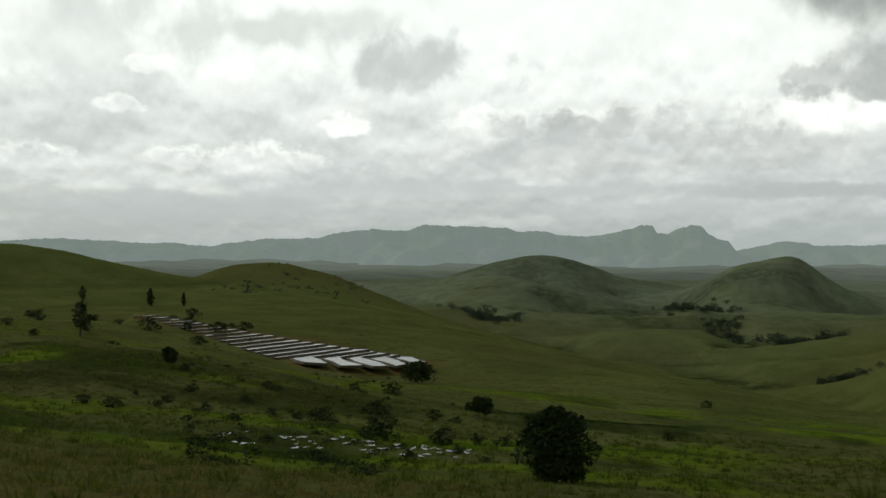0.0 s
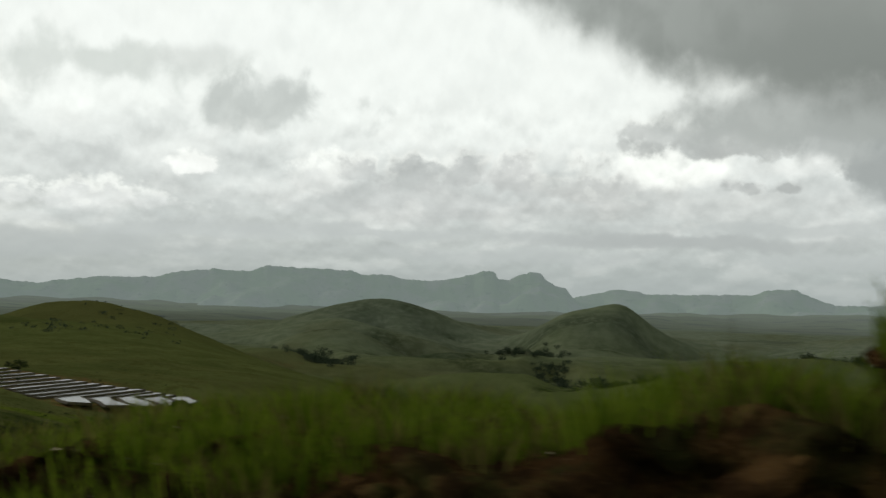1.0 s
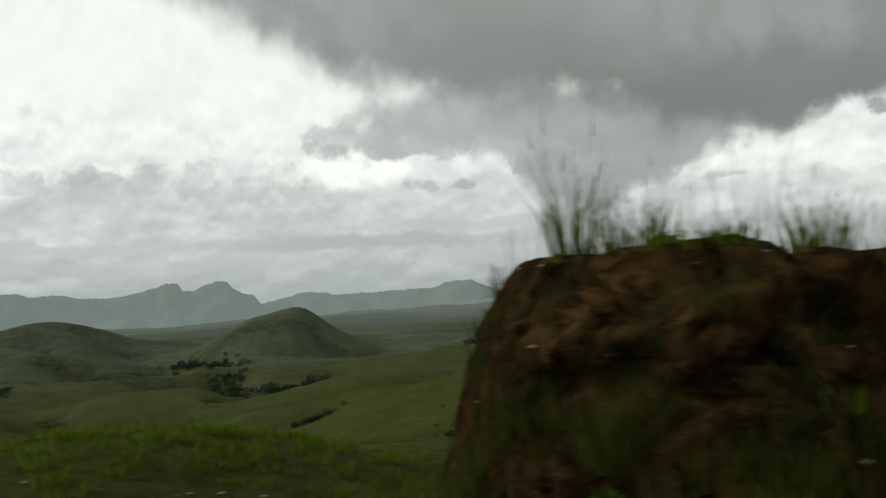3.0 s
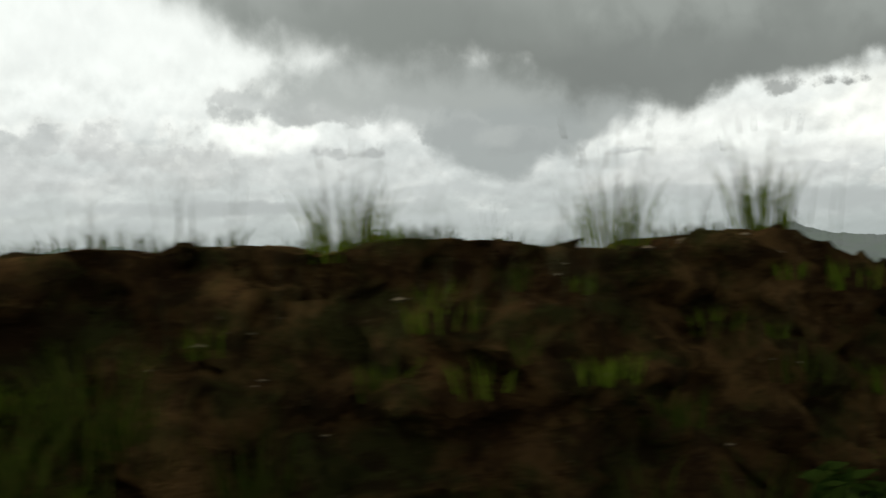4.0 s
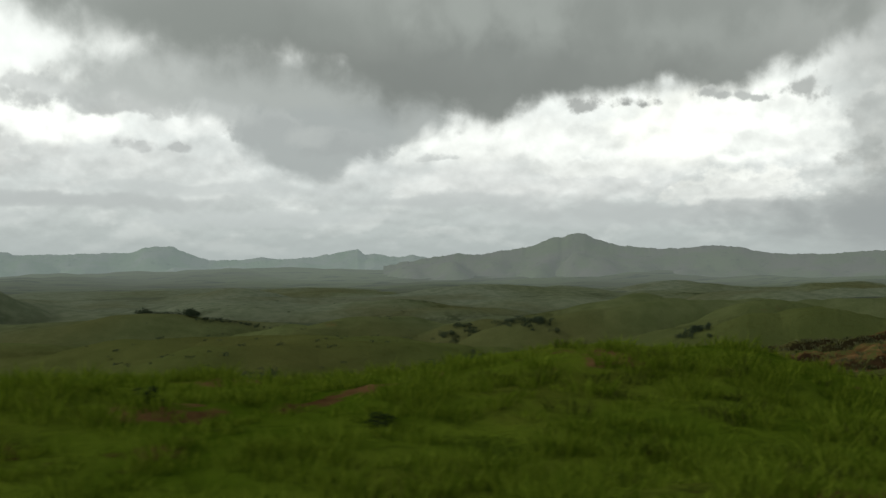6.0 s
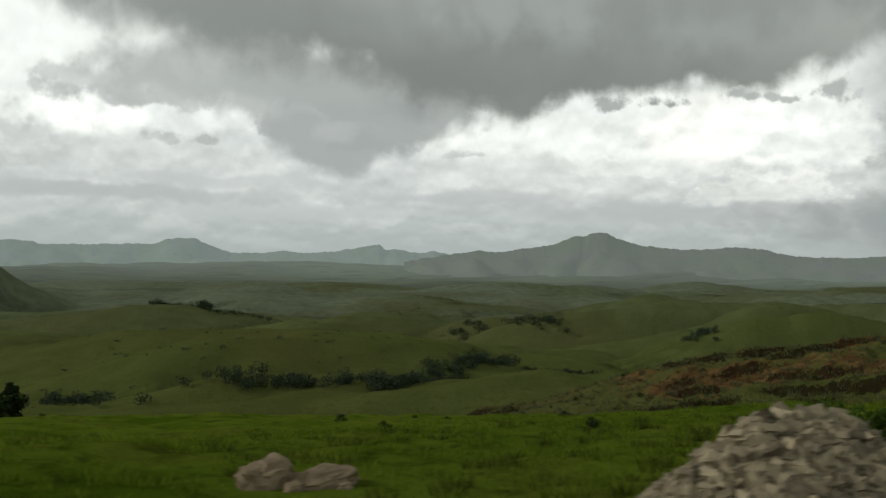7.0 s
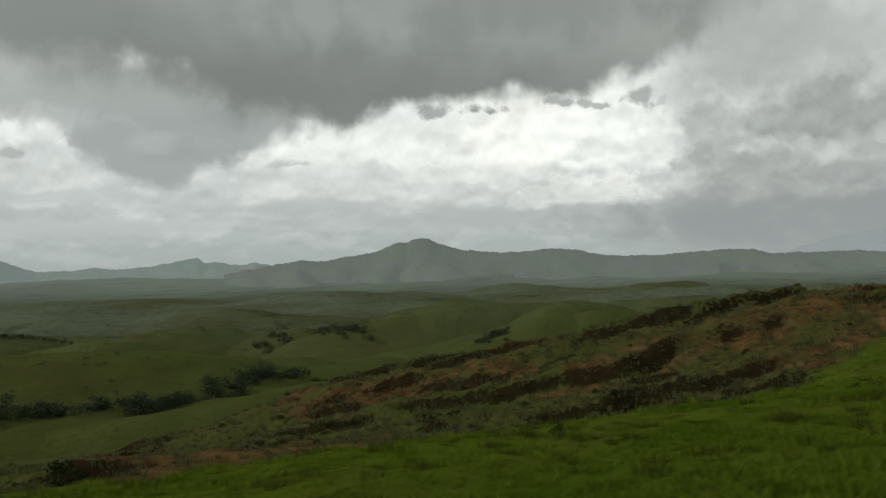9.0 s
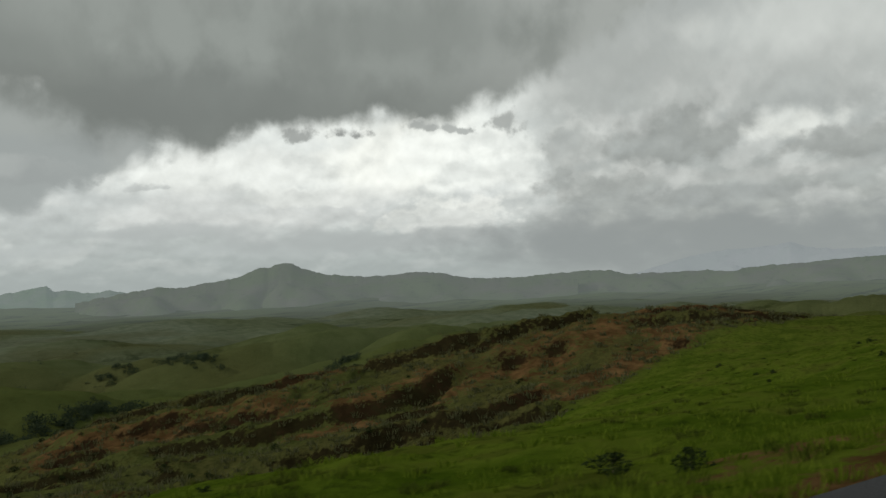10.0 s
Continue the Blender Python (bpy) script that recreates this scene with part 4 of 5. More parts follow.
tree("tree", -119, 127, 6.0, 3.2, "small dark tree on the grassy slope", 18, 70, 0.2, group="scattered trees on the slope")
tree("tree", -62, 141, 3.4, 6.0, "broad dark tree below the rice terraces", 26, 80, 0.28, group="scattered trees on the slope")
tree("tree", -31, 85, 1.9, 2.3, "small flat-topped tree beside the marsh", 16, 80, 0.2, stem=0.5, top=0.4, group="scattered trees on the slope")
tree("cypress", -217, 264, 6.5, 2.4, "tall slim dark tree above the rice terraces", 22, 60, 0.3, stem=0.08, top=0.9, group="slim trees above the terraces")
tree("cypress", -206, 268, 5.0, 1.8, "short slim dark tree above the rice terraces", 14, 50, 0.3, stem=0.08, top=0.9, group="slim trees above the terraces")
tree("cypress", -252, 270, 5.5, 3.0, "short slim dark tree above the rice terraces", 14, 50, 0.3, stem=0.1, top=0.9, group="slim trees above the terraces")
tree("cypress", -298, 262, 7.0, 3.4, "slim dark tree above the rice terraces", 14, 50, 0.35, stem=0.1, top=0.9, group="slim trees above the terraces")

bush_kit = [tree_meshes(1.0, 1.35, 9, 60, 0.085, LEAF, 0.12, 0.5) for _ in range(4)]


def bush(x, y, size, label, group, deep=0.0):
    ob = empty("bush", (x, y, ground_z(x, y) - deep), label, "shrub", group)
    trunk, crown = bush_kit[rng.randrange(4)]
    part("stem", trunk, ob)
    part("crown", crown, ob)
    ob.scale = (size * rng.uniform(0.9, 1.3), size * rng.uniform(0.9, 1.3), size * rng.uniform(0.7, 1.0))
    ob.rotation_euler = (0, 0, rng.uniform(0, 6.28))
    return ob


for x, y, size in ((-39, 69, 2.6), (-30, 62, 2.9), (-34, 81, 1.9), (-37, 75, 2.4), (-26, 64, 2.2), (-45, 96, 2.2), (-13, 84, 1.4), (-15, 128, 1.8), (-50, 78, 1.6), (-22, 66, 1.6), (-42, 66, 1.5), (-53, 60, 1.7), (-47, 64, 1.3)):
    bush(x, y, size * 0.66, "dark leafy bush in the wet grass of the slope", "bushes of the marshy slope", 0.2)
for _ in range(34):
    d, a = rng.uniform(50, 110), radians(rng.uniform(19, 50))
    bush(-d * math.sin(a), d * math.cos(a), rng.uniform(0.4, 1.0), "low dark bush in the wet grass of the slope", "bushes of the marshy slope", 0.15)
for _ in range(26):
    d, a = rng.uniform(150, 330), radians(rng.uniform(34, 50))
    bush(-d * math.sin(a), d * math.cos(a), rng.uniform(1.2, 3.0), "dark bush on the grassy hillside", "bushes of the hillside")
for _ in range(75):
    x, y = rng.uniform(148, 225), rng.uniform(9, 56)
    if float(lumps(x, y, 11, 2)) > 0.0:
        bush(x, y, rng.uniform(0.22, 0.5), "small dark bush on the bright green slope", "bushes of the green slope", 0.06)
for _ in range(200):
    x, y = rng.uniform(132, 250), rng.uniform(34, 135)
    if float(wear(np.array(x), np.array(y))[3]) > 0.5:
        bush(x, y, rng.uniform(0.3, 0.8) ** 1.3, "grey-green bush on the worn spur", "bushes of the worn spur", 0.12)
for _ in range(26):
    x, y = rng.uniform(88, 150), rng.uniform(14, 42)
    bush(x, y, rng.uniform(0.16, 0.34), "low bush in the roadside grass", "bushes of the roadside meadow", 0.05)
bush(149.4, 8.2, 0.42, "dark leafy bush in the verge grass", "bushes of the green slope", 0.05)
bush(148.6, 6.4, 0.36, "dark leafy bush in the verge grass", "bushes of the green slope", 0.05)
bush(125.1, 13.6, 0.45, "dark leafy bush in the roadside grass", "bushes of the roadside meadow", 0.05)
tree("tree", 95.6, 40.0, 1.5, 1.1, "small dark tree behind the roadside knoll", 16, 60, 0.14, stem=0.1, top=0.9)
for x, y, size in ((77.0, 11.8, 0.42), (80.8, 8.9, 0.30), (82.4, 7.9, 0.26), (79.2, 8.2, 0.28), (78.2, 9.6, 0.22), (84.9, 10.4, 0.24), (87.0, 9.0, 0.24), (77.9, 7.6, 0.24)):
    bush(x, y, size, "low dark shrub on the grassy roadside knoll", "shrubs of the roadside knoll", 0.05)
bush(138.5, 78, 2.3, "dark round bush below the worn spur", "bushes of the green slope")

weed_kit = [tree_meshes(1.0, 1.5, 10, 46, 0.10, WEED, 0.1, 0.5) for _ in range(3)]


def weed(x, y, size, label="leafy green weed at the foot of the earth bank"):
    ob = empty("weed", (x, y, ground_z(x, y) - 0.05), label, "weed", "weeds along the banks")
    stem, crown = weed_kit[rng.randrange(3)]
    part("stem", stem, ob)
    part("leaves", crown, ob)
    ob.scale = (size, size, size * rng.uniform(0.7, 1.1))
    ob.rotation_euler = (0, 0, rng.uniform(0, 6.28))


for x0, x1, y in ((17.5, 36, 3.72), (43, 66, 4.05), (66.5, 76, 5.3)):
    x = x0
    while x < x1:
        weed(x, y + rng.uniform(-0.1, 0.35), rng.uniform(0.35, 0.85))
        x += rng.uniform(0.5, 1.7)

for x, y, size in ((108.6, 11.2, 0.75), (109.1, 10.8, 0.6), (108.2, 10.9, 0.5), (109.6, 11.3, 0.5)):
    weed(x, y, size, "leafy green shrub in the grass behind the gravel heaps")

# ---- rice terraces ----
AX, AY = Vector((0.79, 0.613, 0)), Vector((-0.613, 0.79, 0))
ORIGIN = Vector((-124, 147, 0))


def terrace_point(d, w, z):
    p = ORIGIN + AX * d + AY * w
    return Vector((p.x, p.y, z))


def paddy(c0, c1, z):
    """One flooded step between two bent lines along the slope: a sheet of water held by a low bund of mud round it."""
    bend = float(np.interp((c0 + c1) / 2, [37, 41, 43, 53, 61, 70], [-40, -15, -12.7, -9.6, -7, -8]))

    def line(c):
        pts = []
        for w in np.linspace(-27, 37, 160):
            d = c + 1.163 * max(w, bend) - 0.17 * min(w - bend, 0) + 0.3 * math.sin(0.45 * w + c)
            lo, hi = (float(v) for v in terrace_span(d))
            if lo <= w <= hi and -2 < d < 58:
                pts.append((d, float(w)))
        return pts

    one, two = line(c0), line(c1)
    if len(one) < 5 or len(two) < 5:
        return
    n = 14
    one = [one[round(k * (len(one) - 1) / n)] for k in range(n + 1)]
    two = [two[round(k * (len(two) - 1) / n)] for k in range(n + 1)]
    mid = one[n // 2]
    ob = empty("rice_paddy", terrace_point(mid[0], mid[1], z), "flooded rice terrace step held by a low mud bund", "rice paddy", "flooded rice terraces")
    base = ob.location
    pts = [terrace_point(d, w, z) - base for d, w in one + two[::-1]]
    part("water", mesh_of("water", pts, [(k, k + 1, len(pts) - 2 - k, len(pts) - 1 - k) for k in range(n)], WATER), ob, "shallow water mirroring the white sky")
    bv, bf = [], []
    loop = pts + [pts[0]]
    for k, p in enumerate(loop):
        q = loop[(k + 1) % len(loop)] - loop[k - 1 if k else -2]
        side = Vector((-q.y, q.x, 0)).normalized()
        for off, h in ((0.45, -0.4), (0.32, 0.015), (0.05, 0.02), (-0.06, -0.05)):
            bv.append(p + side * off + Vector((0, 0, h + rng.uniform(-0.02, 0.02))))
    for k in range(len(loop) - 1):
        for s in range(3):
            bf.append((4 * k + s, 4 * k + s + 1, 4 * k + s + 5, 4 * k + s + 4))
    part("bund", mesh_of("bund", bv, bf, MUD), ob)


c = -37.0
while c < 74:
    deep = 5.0 - 0.022 * max(c, 0) + rng.uniform(-0.4, 0.5)
    share = float(np.interp(c, [-10, 20, 42], [0.36, 0.5, 0.92]))
    paddy(c, c + deep * share - 0.1, -15.95 - 0.065 * (c + 0.5 * deep) + rng.uniform(-0.04, 0.04))
    c += deep


def pool(x, y, wide, long_, turn):
    n = 16
    z = ground_z(x, y) + 0.1
    pts = []
    for k in range(n):
        a = 6.2832 * k / n
        r = 1 + 0.35 * math.sin(3 * a + x) + 0.2 * math.sin(5 * a + y)
        u, v = wide * r * math.cos(a), long_ * r * math.sin(a)
        pts.append((u * math.cos(turn) - v * math.sin(turn), u * math.sin(turn) + v * math.cos(turn), 0))
    ob = new("puddle", mesh_of("puddle", pts, [tuple(range(n))], WATER))
    ob.location = (x, y, z)
    tagged(ob, "small puddle among the marsh grass mirroring the sky", "puddle", "puddles of the marsh")


for _ in range(60):
    d_, a_ = rng.uniform(56, 66), radians(rng.choice((34.5, 31, 30, 27, 24, 22)) + rng.uniform(-1.4, 1.4))
    pool(-d_ * math.sin(a_), d_ * math.cos(a_), rng.uniform(0.10, 0.38), rng.uniform(0.08, 0.25), rng.uniform(0, 3))

# ---- gravel heaps ----


def stone_mesh(size):
    """A broken slab of stone with sharp edges."""
    bm = bmesh.new()
    bmesh.ops.create_cube(bm, size=1.0)
    for v in bm.verts:
        v.co = Vector((v.co.x * size * rng.uniform(1.3, 2.7), v.co.y * size * rng.uniform(1.0, 2.2), v.co.z * size * rng.uniform(0.4, 0.95)))
    me = bpy.data.meshes.new("stone")
    bm.to_mesh(me)
    bm.free()
    me.materials.append(GRAVEL)
    return me


STONES = [stone_mesh(0.052) for _ in range(10)]


def heap(x0, x1, y, top, half, flat):
    """A heap of broken stone: a core, and stones laid over it; flat: share of its length that is level."""
    ob = empty("gravel_heap", ((x0 + x1) / 2, y, 0.15), "heap of pale broken stone on the grass verge", "gravel heap", "gravel heaps beside the road")
    cx, hx = (x0 + x1) / 2, (x1 - x0) / 2

    def cover(x, yy):
        u = max(abs(x - cx) / hx - flat, 0) / (1 - flat)
        r = math.hypot(u, (yy - y) / half)
        return (top - 0.2) * max(0.0, 1 - r ** 1.15) + 0.05 * noise.noise((x * 2.2, yy * 2.2, top))

    n = 40
    gx, gy = np.meshgrid(np.linspace(-hx, hx, n), np.linspace(-half, half, n))
    gz = np.array([[cover(cx + a, y + b) - 0.16 for a, b in zip(ra, rb)] for ra, rb in zip(gx, gy)])
    part("core", grid_mesh("core", gx, gy, gz, GAP_SHADE), ob)
    sv, sf, count = [], [], 0
    while count < 4200:
        a, b = rng.uniform(-hx, hx), rng.uniform(-half, half)
        h = cover(cx + a, y + b)
        if h < 0.03 and rng.random() > 0.15:
            continue
        me = STONES[rng.randrange(10)]
        turn = Euler((rng.gauss(0, 0.55), rng.gauss(0, 0.55), rng.uniform(0, 6.28))).to_matrix() * rng.uniform(0.5, 1.5)
        if b < 0.2 * half and count % 28 == 0:
            st = part("stone", me, ob)
            st.matrix_local = Matrix.Translation((a, b, h + 0.02)) @ turn.to_4x4()
        else:
            k = len(sv)
            sv += [turn @ v.co + Vector((a, b, h)) for v in me.vertices]
            sf += [[k + i for i in p.vertices] for p in me.polygons]
        count += 1
    loose = part("gravel", mesh_of("gravel", sv, sf, GRAVEL, False), ob)
    tagged(loose, kind="stuff")


heap(98.0, 99.5, 4.5, 0.45, 0.9, 0.4)
heap(100.7, 103.15, 4.4, 1.12, 1.05, 0.22)
heap(103.4, 106.75, 4.5, 1.30, 1.2, 0.4)
heap(107.75, 111.6, 4.5, 1.13, 1.2, 0.5)


def boulder(x, y, size, label, turn=0.0):
    """A worn rock with broken faces and a flat foot sunk into the ground."""
    bm = bmesh.new()
    bmesh.ops.create_icosphere(bm, subdivisions=4, radius=1)
    seed = Vector((x, y, 0))
    for v in bm.verts:
        c = v.co.copy()
        c = Vector([math.copysign(abs(k) ** 0.75, k) for k in c])
        k = 1 + 0.30 * noise.noise(v.co * 1.6 + seed) + 0.16 * noise.noise(v.co * 4.0 + seed) + 0.07 * noise.noise(v.co * 11.0 + seed)
        v.co = Vector((c.x * size[0] * k, c.y * size[1] * k, c.z * size[2] * k + 0.05 * size[2] * noise.noise(v.co * 7.0)))
    me = bpy.data.meshes.new("boulder")
    bm.to_mesh(me)
    bm.free()
    me.materials.append(ROCK)
    ob = new("boulder", me)
    ob.location = (x, y, ground_z(x, y) + size[2] * 0.35)
    ob.rotation_euler = (0.1, -0.12, turn)
    tagged(ob, label, "rock", "rocks in the grass")


boulder(99.92, 10.25, (0.30, 0.24, 0.21), "pale brown rock lying in the roadside grass", 0.4)
boulder(100.48, 10.15, (0.40, 0.26, 0.12), "flat pale brown rock lying in the roadside grass", 0.2)
boulder(100.12, 9.85, (0.09, 0.08, 0.07), "small pale rock lying in the roadside grass")
boulder(100.66, 9.75, (0.10, 0.07, 0.05), "small pale rock lying in the roadside grass", 1.0)
boulder(41.95, 5.2, (0.22, 0.2, 0.2), "rounded pale rock at the foot of the bank")

from mathutils.bvhtree import BVHTree

# ---- grass ----


def blades(spots, tall, mat, lean=0.35, width=0.010, per=18, spread=0.12, seeds=False):
    """Tufts of thin bent blades at the given spots: x, y, z and a size."""
    V, Fc = [], []
    for x, y, z, s in spots:
        for _ in range(per):
            a, b = rng.uniform(0, 6.2832), rng.uniform(0, 6.2832)
            r = spread * s * math.sqrt(rng.random())
            px, py = x + r * math.cos(a), y + r * math.sin(a)
            h = tall * s * rng.uniform(0.45, 1.1)
            lx, ly = lean * h * rng.random() * math.cos(a), lean * h * rng.random() * math.sin(a)
            wx, wy = width * math.cos(b), width * math.sin(b)
            k = len(V)
            V += [(px - wx, py - wy, z - 0.04), (px + wx, py + wy, z - 0.04), (px + lx * 0.4 + wx * 0.8, py + ly * 0.4 + wy * 0.8, z + h * 0.55), (px + lx * 0.4 - wx * 0.8, py + ly * 0.4 - wy * 0.8, z + h * 0.55), (px + lx, py + ly, z + h)]
            Fc += [(k, k + 1, k + 2, k + 3), (k + 3, k + 2, k + 4)]
            if seeds and rng.random() < 0.4:
                k = len(V)
                V += [(px + lx - 0.004, py + ly, z + h * 0.9), (px + lx + 0.004, py + ly, z + h * 0.9), (px + lx * 1.2, py + ly * 1.2, z + h * 1.12)]
                Fc += [(k, k + 1, k + 2)]
    return mesh_of("grass", V, Fc, mat, False)


def top_of(x, y):
    """Height of the banks or the ground there."""
    best = -1e9
    for tree_of in SURFACES:
        at = tree_of.ray_cast(Vector((x, y, 30)), Vector((0, 0, -1)))[0]
        if at:
            best = max(best, at.z)
    return max(best, ground_z(x, y))


bpy.context.view_layer.update()
SURFACES = [BVHTree.FromPolygons([v.co for v in o.data.vertices], [p.vertices for p in o.data.polygons]) for o in bpy.data.objects if o.name.startswith("earth_bank")]

# pale pebbles stuck in the banks
pv, pf = [], []
for _ in range(1500):
    x, y = rng.uniform(8, 78), rng.uniform(3.6, 7.6)
    z = top_of(x, y)
    if z < 0.25:
        continue
    r = rng.uniform(0.008, 0.03)
    k = len(pv)
    c = Vector((x, y - 0.01, z))
    pv += [c + Vector(v) * r for v in ((1.6, 0, 0), (-1.4, 0.1, 0), (0, 1, 0.1), (0.1, -1.1, 0), (0, 0, 0.6), (0.1, 0, -0.7))]
    pf += [(k + a, k + b, k + c_) for a, b, c_ in ((0, 2, 4), (2, 1, 4), (1, 3, 4), (3, 0, 4), (2, 0, 5), (1, 2, 5), (3, 1, 5), (0, 3, 5))]
tagged(new("pebbles", mesh_of("pebbles", pv, pf, ROCK, False)), "pale pebbles stuck in the red earth of the banks", "pebbles", kind="stuff")


# clods of earth broken from the banks, lying on their ledges and crests
def clod_mesh(seed):
    bm = bmesh.new()
    bmesh.ops.create_icosphere(bm, subdivisions=2, radius=1)
    for v in bm.verts:
        k = 1 + 0.5 * noise.noise(v.co * 1.5 + Vector((seed, 0, 0))) + 0.25 * noise.noise(v.co * 4.0 + Vector((seed, 0, 0)))
        v.co = Vector((v.co.x * 1.5 * k, v.co.y * k, v.co.z * 0.75 * k))
    me = bpy.data.meshes.new("clod")
    bm.to_mesh(me)
    bm.free()
    me.materials.append(SOIL)
    me.polygons.foreach_set("use_smooth", [True] * len(me.polygons))
    return me


CLODS = [clod_mesh(7.3 * k) for k in range(6)]
for ob in [o for o in bpy.data.objects if o.name.startswith("earth_bank")]:
    xs_of = [v.co.x for v in ob.data.vertices]
    ys_of = [v.co.y for v in ob.data.vertices]
    x0, x1, y0 = min(xs_of) + 0.5, max(xs_of) - 0.5, min(ys_of)
    for _ in range(int(8 + 5 * (x1 - x0))):
        x, y = rng.uniform(x0, x1), y0 + rng.uniform(0.3, 2.6)
        z = top_of(x, y)
        if z < ground_z(x, y) + 0.15:
            continue
        lump = part("clod", CLODS[rng.randrange(6)], ob)
        size = rng.uniform(0.03, 0.085)
        lump.matrix_local = Matrix.Translation((x, y, z - 0.2 * size)) @ Euler((rng.gauss(0, 0.4), rng.gauss(0, 0.4), rng.gauss(0, 0.5))).to_matrix().to_4x4() @ Matrix.Scale(size, 4)

# tufts that stand out on the crests: along, out, height and spread
TUFTS = [(18.7, 5.3, 0.5, 0.16), (17.9, 5.2, 0.35, 0.2), (19.6, 5.3, 0.32, 0.2), (20.5, 5.2, 0.36, 0.2), (22.3, 5.4, 0.3, 0.2), (26.3, 5.1, 0.3, 0.2), (26.9, 5.2, 0.45, 0.2), (27.2, 5.2, 0.33, 0.16),
         (28.2, 5.4, 0.5, 0.1), (29.6, 5.3, 0.3, 0.2), (31.2, 5.3, 0.35, 0.18), (32.4, 5.2, 0.3, 0.15), (33.2, 5.2, 0.42, 0.18), (34.2, 5.2, 0.45, 0.2), (34.0, 5.2, 0.3, 0.2), (35.1, 5.2, 0.28, 0.07)]
TUFTS += [(42.35, 4.5, 0.5, 0.2), (42.0, 4.7, 0.5, 0.22), (41.7, 4.9, 0.45, 0.2), (43.3, 5.6, 0.5, 0.14), (43.7, 5.6, 0.35, 0.2), (44.9, 5.7, 0.3, 0.2), (45.6, 5.6, 0.3, 0.2), (46.5, 5.6, 0.42, 0.2), (47.2, 5.7, 0.3, 0.2), (49.5, 5.6, 0.4, 0.2), (51.5, 5.6, 0.36, 0.2), (54, 5.6, 0.4, 0.2), (56.5, 5.6, 0.4, 0.2),
          (58.2, 5.7, 0.5, 0.2), (59.2, 5.7, 0.5, 0.16), (60.4, 5.7, 0.3, 0.14), (61.0, 5.7, 0.25, 0.12), (62.7, 5.8, 0.28, 0.2), (64.9, 6.2, 0.42, 0.24), (65.2, 6.25, 0.36, 0.26), (64.7, 6.3, 0.34, 0.22), (67.2, 7.0, 0.4, 0.16), (68.4, 7.0, 0.4, 0.2), (69.3, 7.0, 0.38, 0.2), (70.7, 7.1, 0.36, 0.3), (75.25, 6.8, 0.55, 0.13), (74.85, 6.8, 0.3, 0.14)]
for x, y, tall, wide in TUFTS:
    z = top_of(x, y)
    leafy = blades([(0, 0, 0, 1.0)], tall, BLADE, 0.6, 0.0042, 110, wide * 1.1)
    ob = empty("grass_tuft", (x, y, z), "tall tuft of grass on the crest of the bank", "grass tuft", "grass tufts on the banks")
    part("leaves", leafy, ob)
    part("seed_head", blades([(0, 0, 0, 1.0)], tall * 1.5, STRAW, 0.4, 0.003, 26, wide * 0.8, True), ob)


def scatter(name, label, count, x0, x1, y0, y1, tall, mat, per, width, lean, low=-99.0, high=99.0, keep=None):
    spots = []
    for _ in range(count):
        x, y = rng.uniform(x0, x1), y0 + (y1 - y0) * rng.random() ** 1.5
        if keep and not keep(x, y):
            continue
        if 97.5 < x < 112 and y < 6.6:
            continue
        z = top_of(x, y) if y < 12 else ground_z(x, y)
        if z < low or z > high:
            continue
        spots.append((x, y, z, rng.uniform(0.5, 1.3)))
    tagged(new(name, blades(spots, tall, mat, lean, width, per, 0.16)), label, "grass", kind="stuff")


rock_free = lambda x, y: not (99.3 < x < 101.2 and 8.6 < y < 10.5)  # noqa: E731
patchy = lambda x, y: float(lumps(x, y, 1.6, 3)) > rng.uniform(-0.9, 0.5) and (y > 5.2 or x > 14.4)  # noqa: E731
scatter("bank_grass", "green grass growing over the earth banks", 1400, 8, 73.4, 3.3, 8.5, 0.15, DARKBLADE, 26, 0.006, 0.8, keep=lambda x, y: patchy(x, y) and (x < 60 or rng.random() < 0.4))
scatter("bank_foot_grass", "rank dark grass over the feet of the banks", 2000, 41, 60.5, 3.65, 5.6, 0.24, DARKBLADE, 26, 0.006, 1.1, high=0.75)
scatter("slope_foot_grass", "bright grass over the feet of the last banks", 800, 59.5, 77.5, 3.65, 6.0, 0.2, BLADE, 24, 0.006, 1.0, high=0.9, keep=patchy)
scatter("bank_face_grass", "grey-green grass over the face of the long bank", 2800, 15, 37, 3.55, 5.0, 0.24, DARKBLADE, 26, 0.005, 1.1, high=1.6)
scatter("verge_top_grass", "green grass on top of the low earth verge", 460, 8.6, 15.2, 4.35, 7.0, 0.2, BLADE, 24, 0.006, 0.9, low=0.5)
scatter("bank_stalks", "thin seeding grass over the earth banks", 420, 8, 72, 4.6, 7.4, 0.5, STRAW, 6, 0.0022, 0.35, low=0.8)
scatter("verge_grass", "short grass along the road's edge", 2200, -14, 165, 3.6, 5.2, 0.14, BLADE, 22, 0.006, 0.8, keep=lambda x, y: patchy(x, y) and not 6 < x < 17 and not 36 < x < 43)
scatter("meadow_grass", "bright green grass of the roadside meadow", 6000, 74, 138, 4.0, 24, 0.11, BLADE, 26, 0.008, 1.2, keep=lambda x, y: rock_free(x, y) and not (x < 77.8 and y < 11) and bare_spot(x, y) < 0.3 + 0.5 * rng.random())
scatter("slope_grass", "green grass of the slope below the road", 4600, -45, 16, 4.2, 36, 0.2, DRYBLADE, 18, 0.010, 1.0)
scatter("gap_grass", "bright green grass in the gap between the banks", 600, 36.5, 42.5, 5.6, 14, 0.11, BLADE, 26, 0.009, 1.1, keep=patchy)
scatter("ahead_grass", "green grass of the slope ahead", 2200, 140, 215, 9.5, 45, 0.14, BLADE, 20, 0.012, 1.2, keep=patchy)

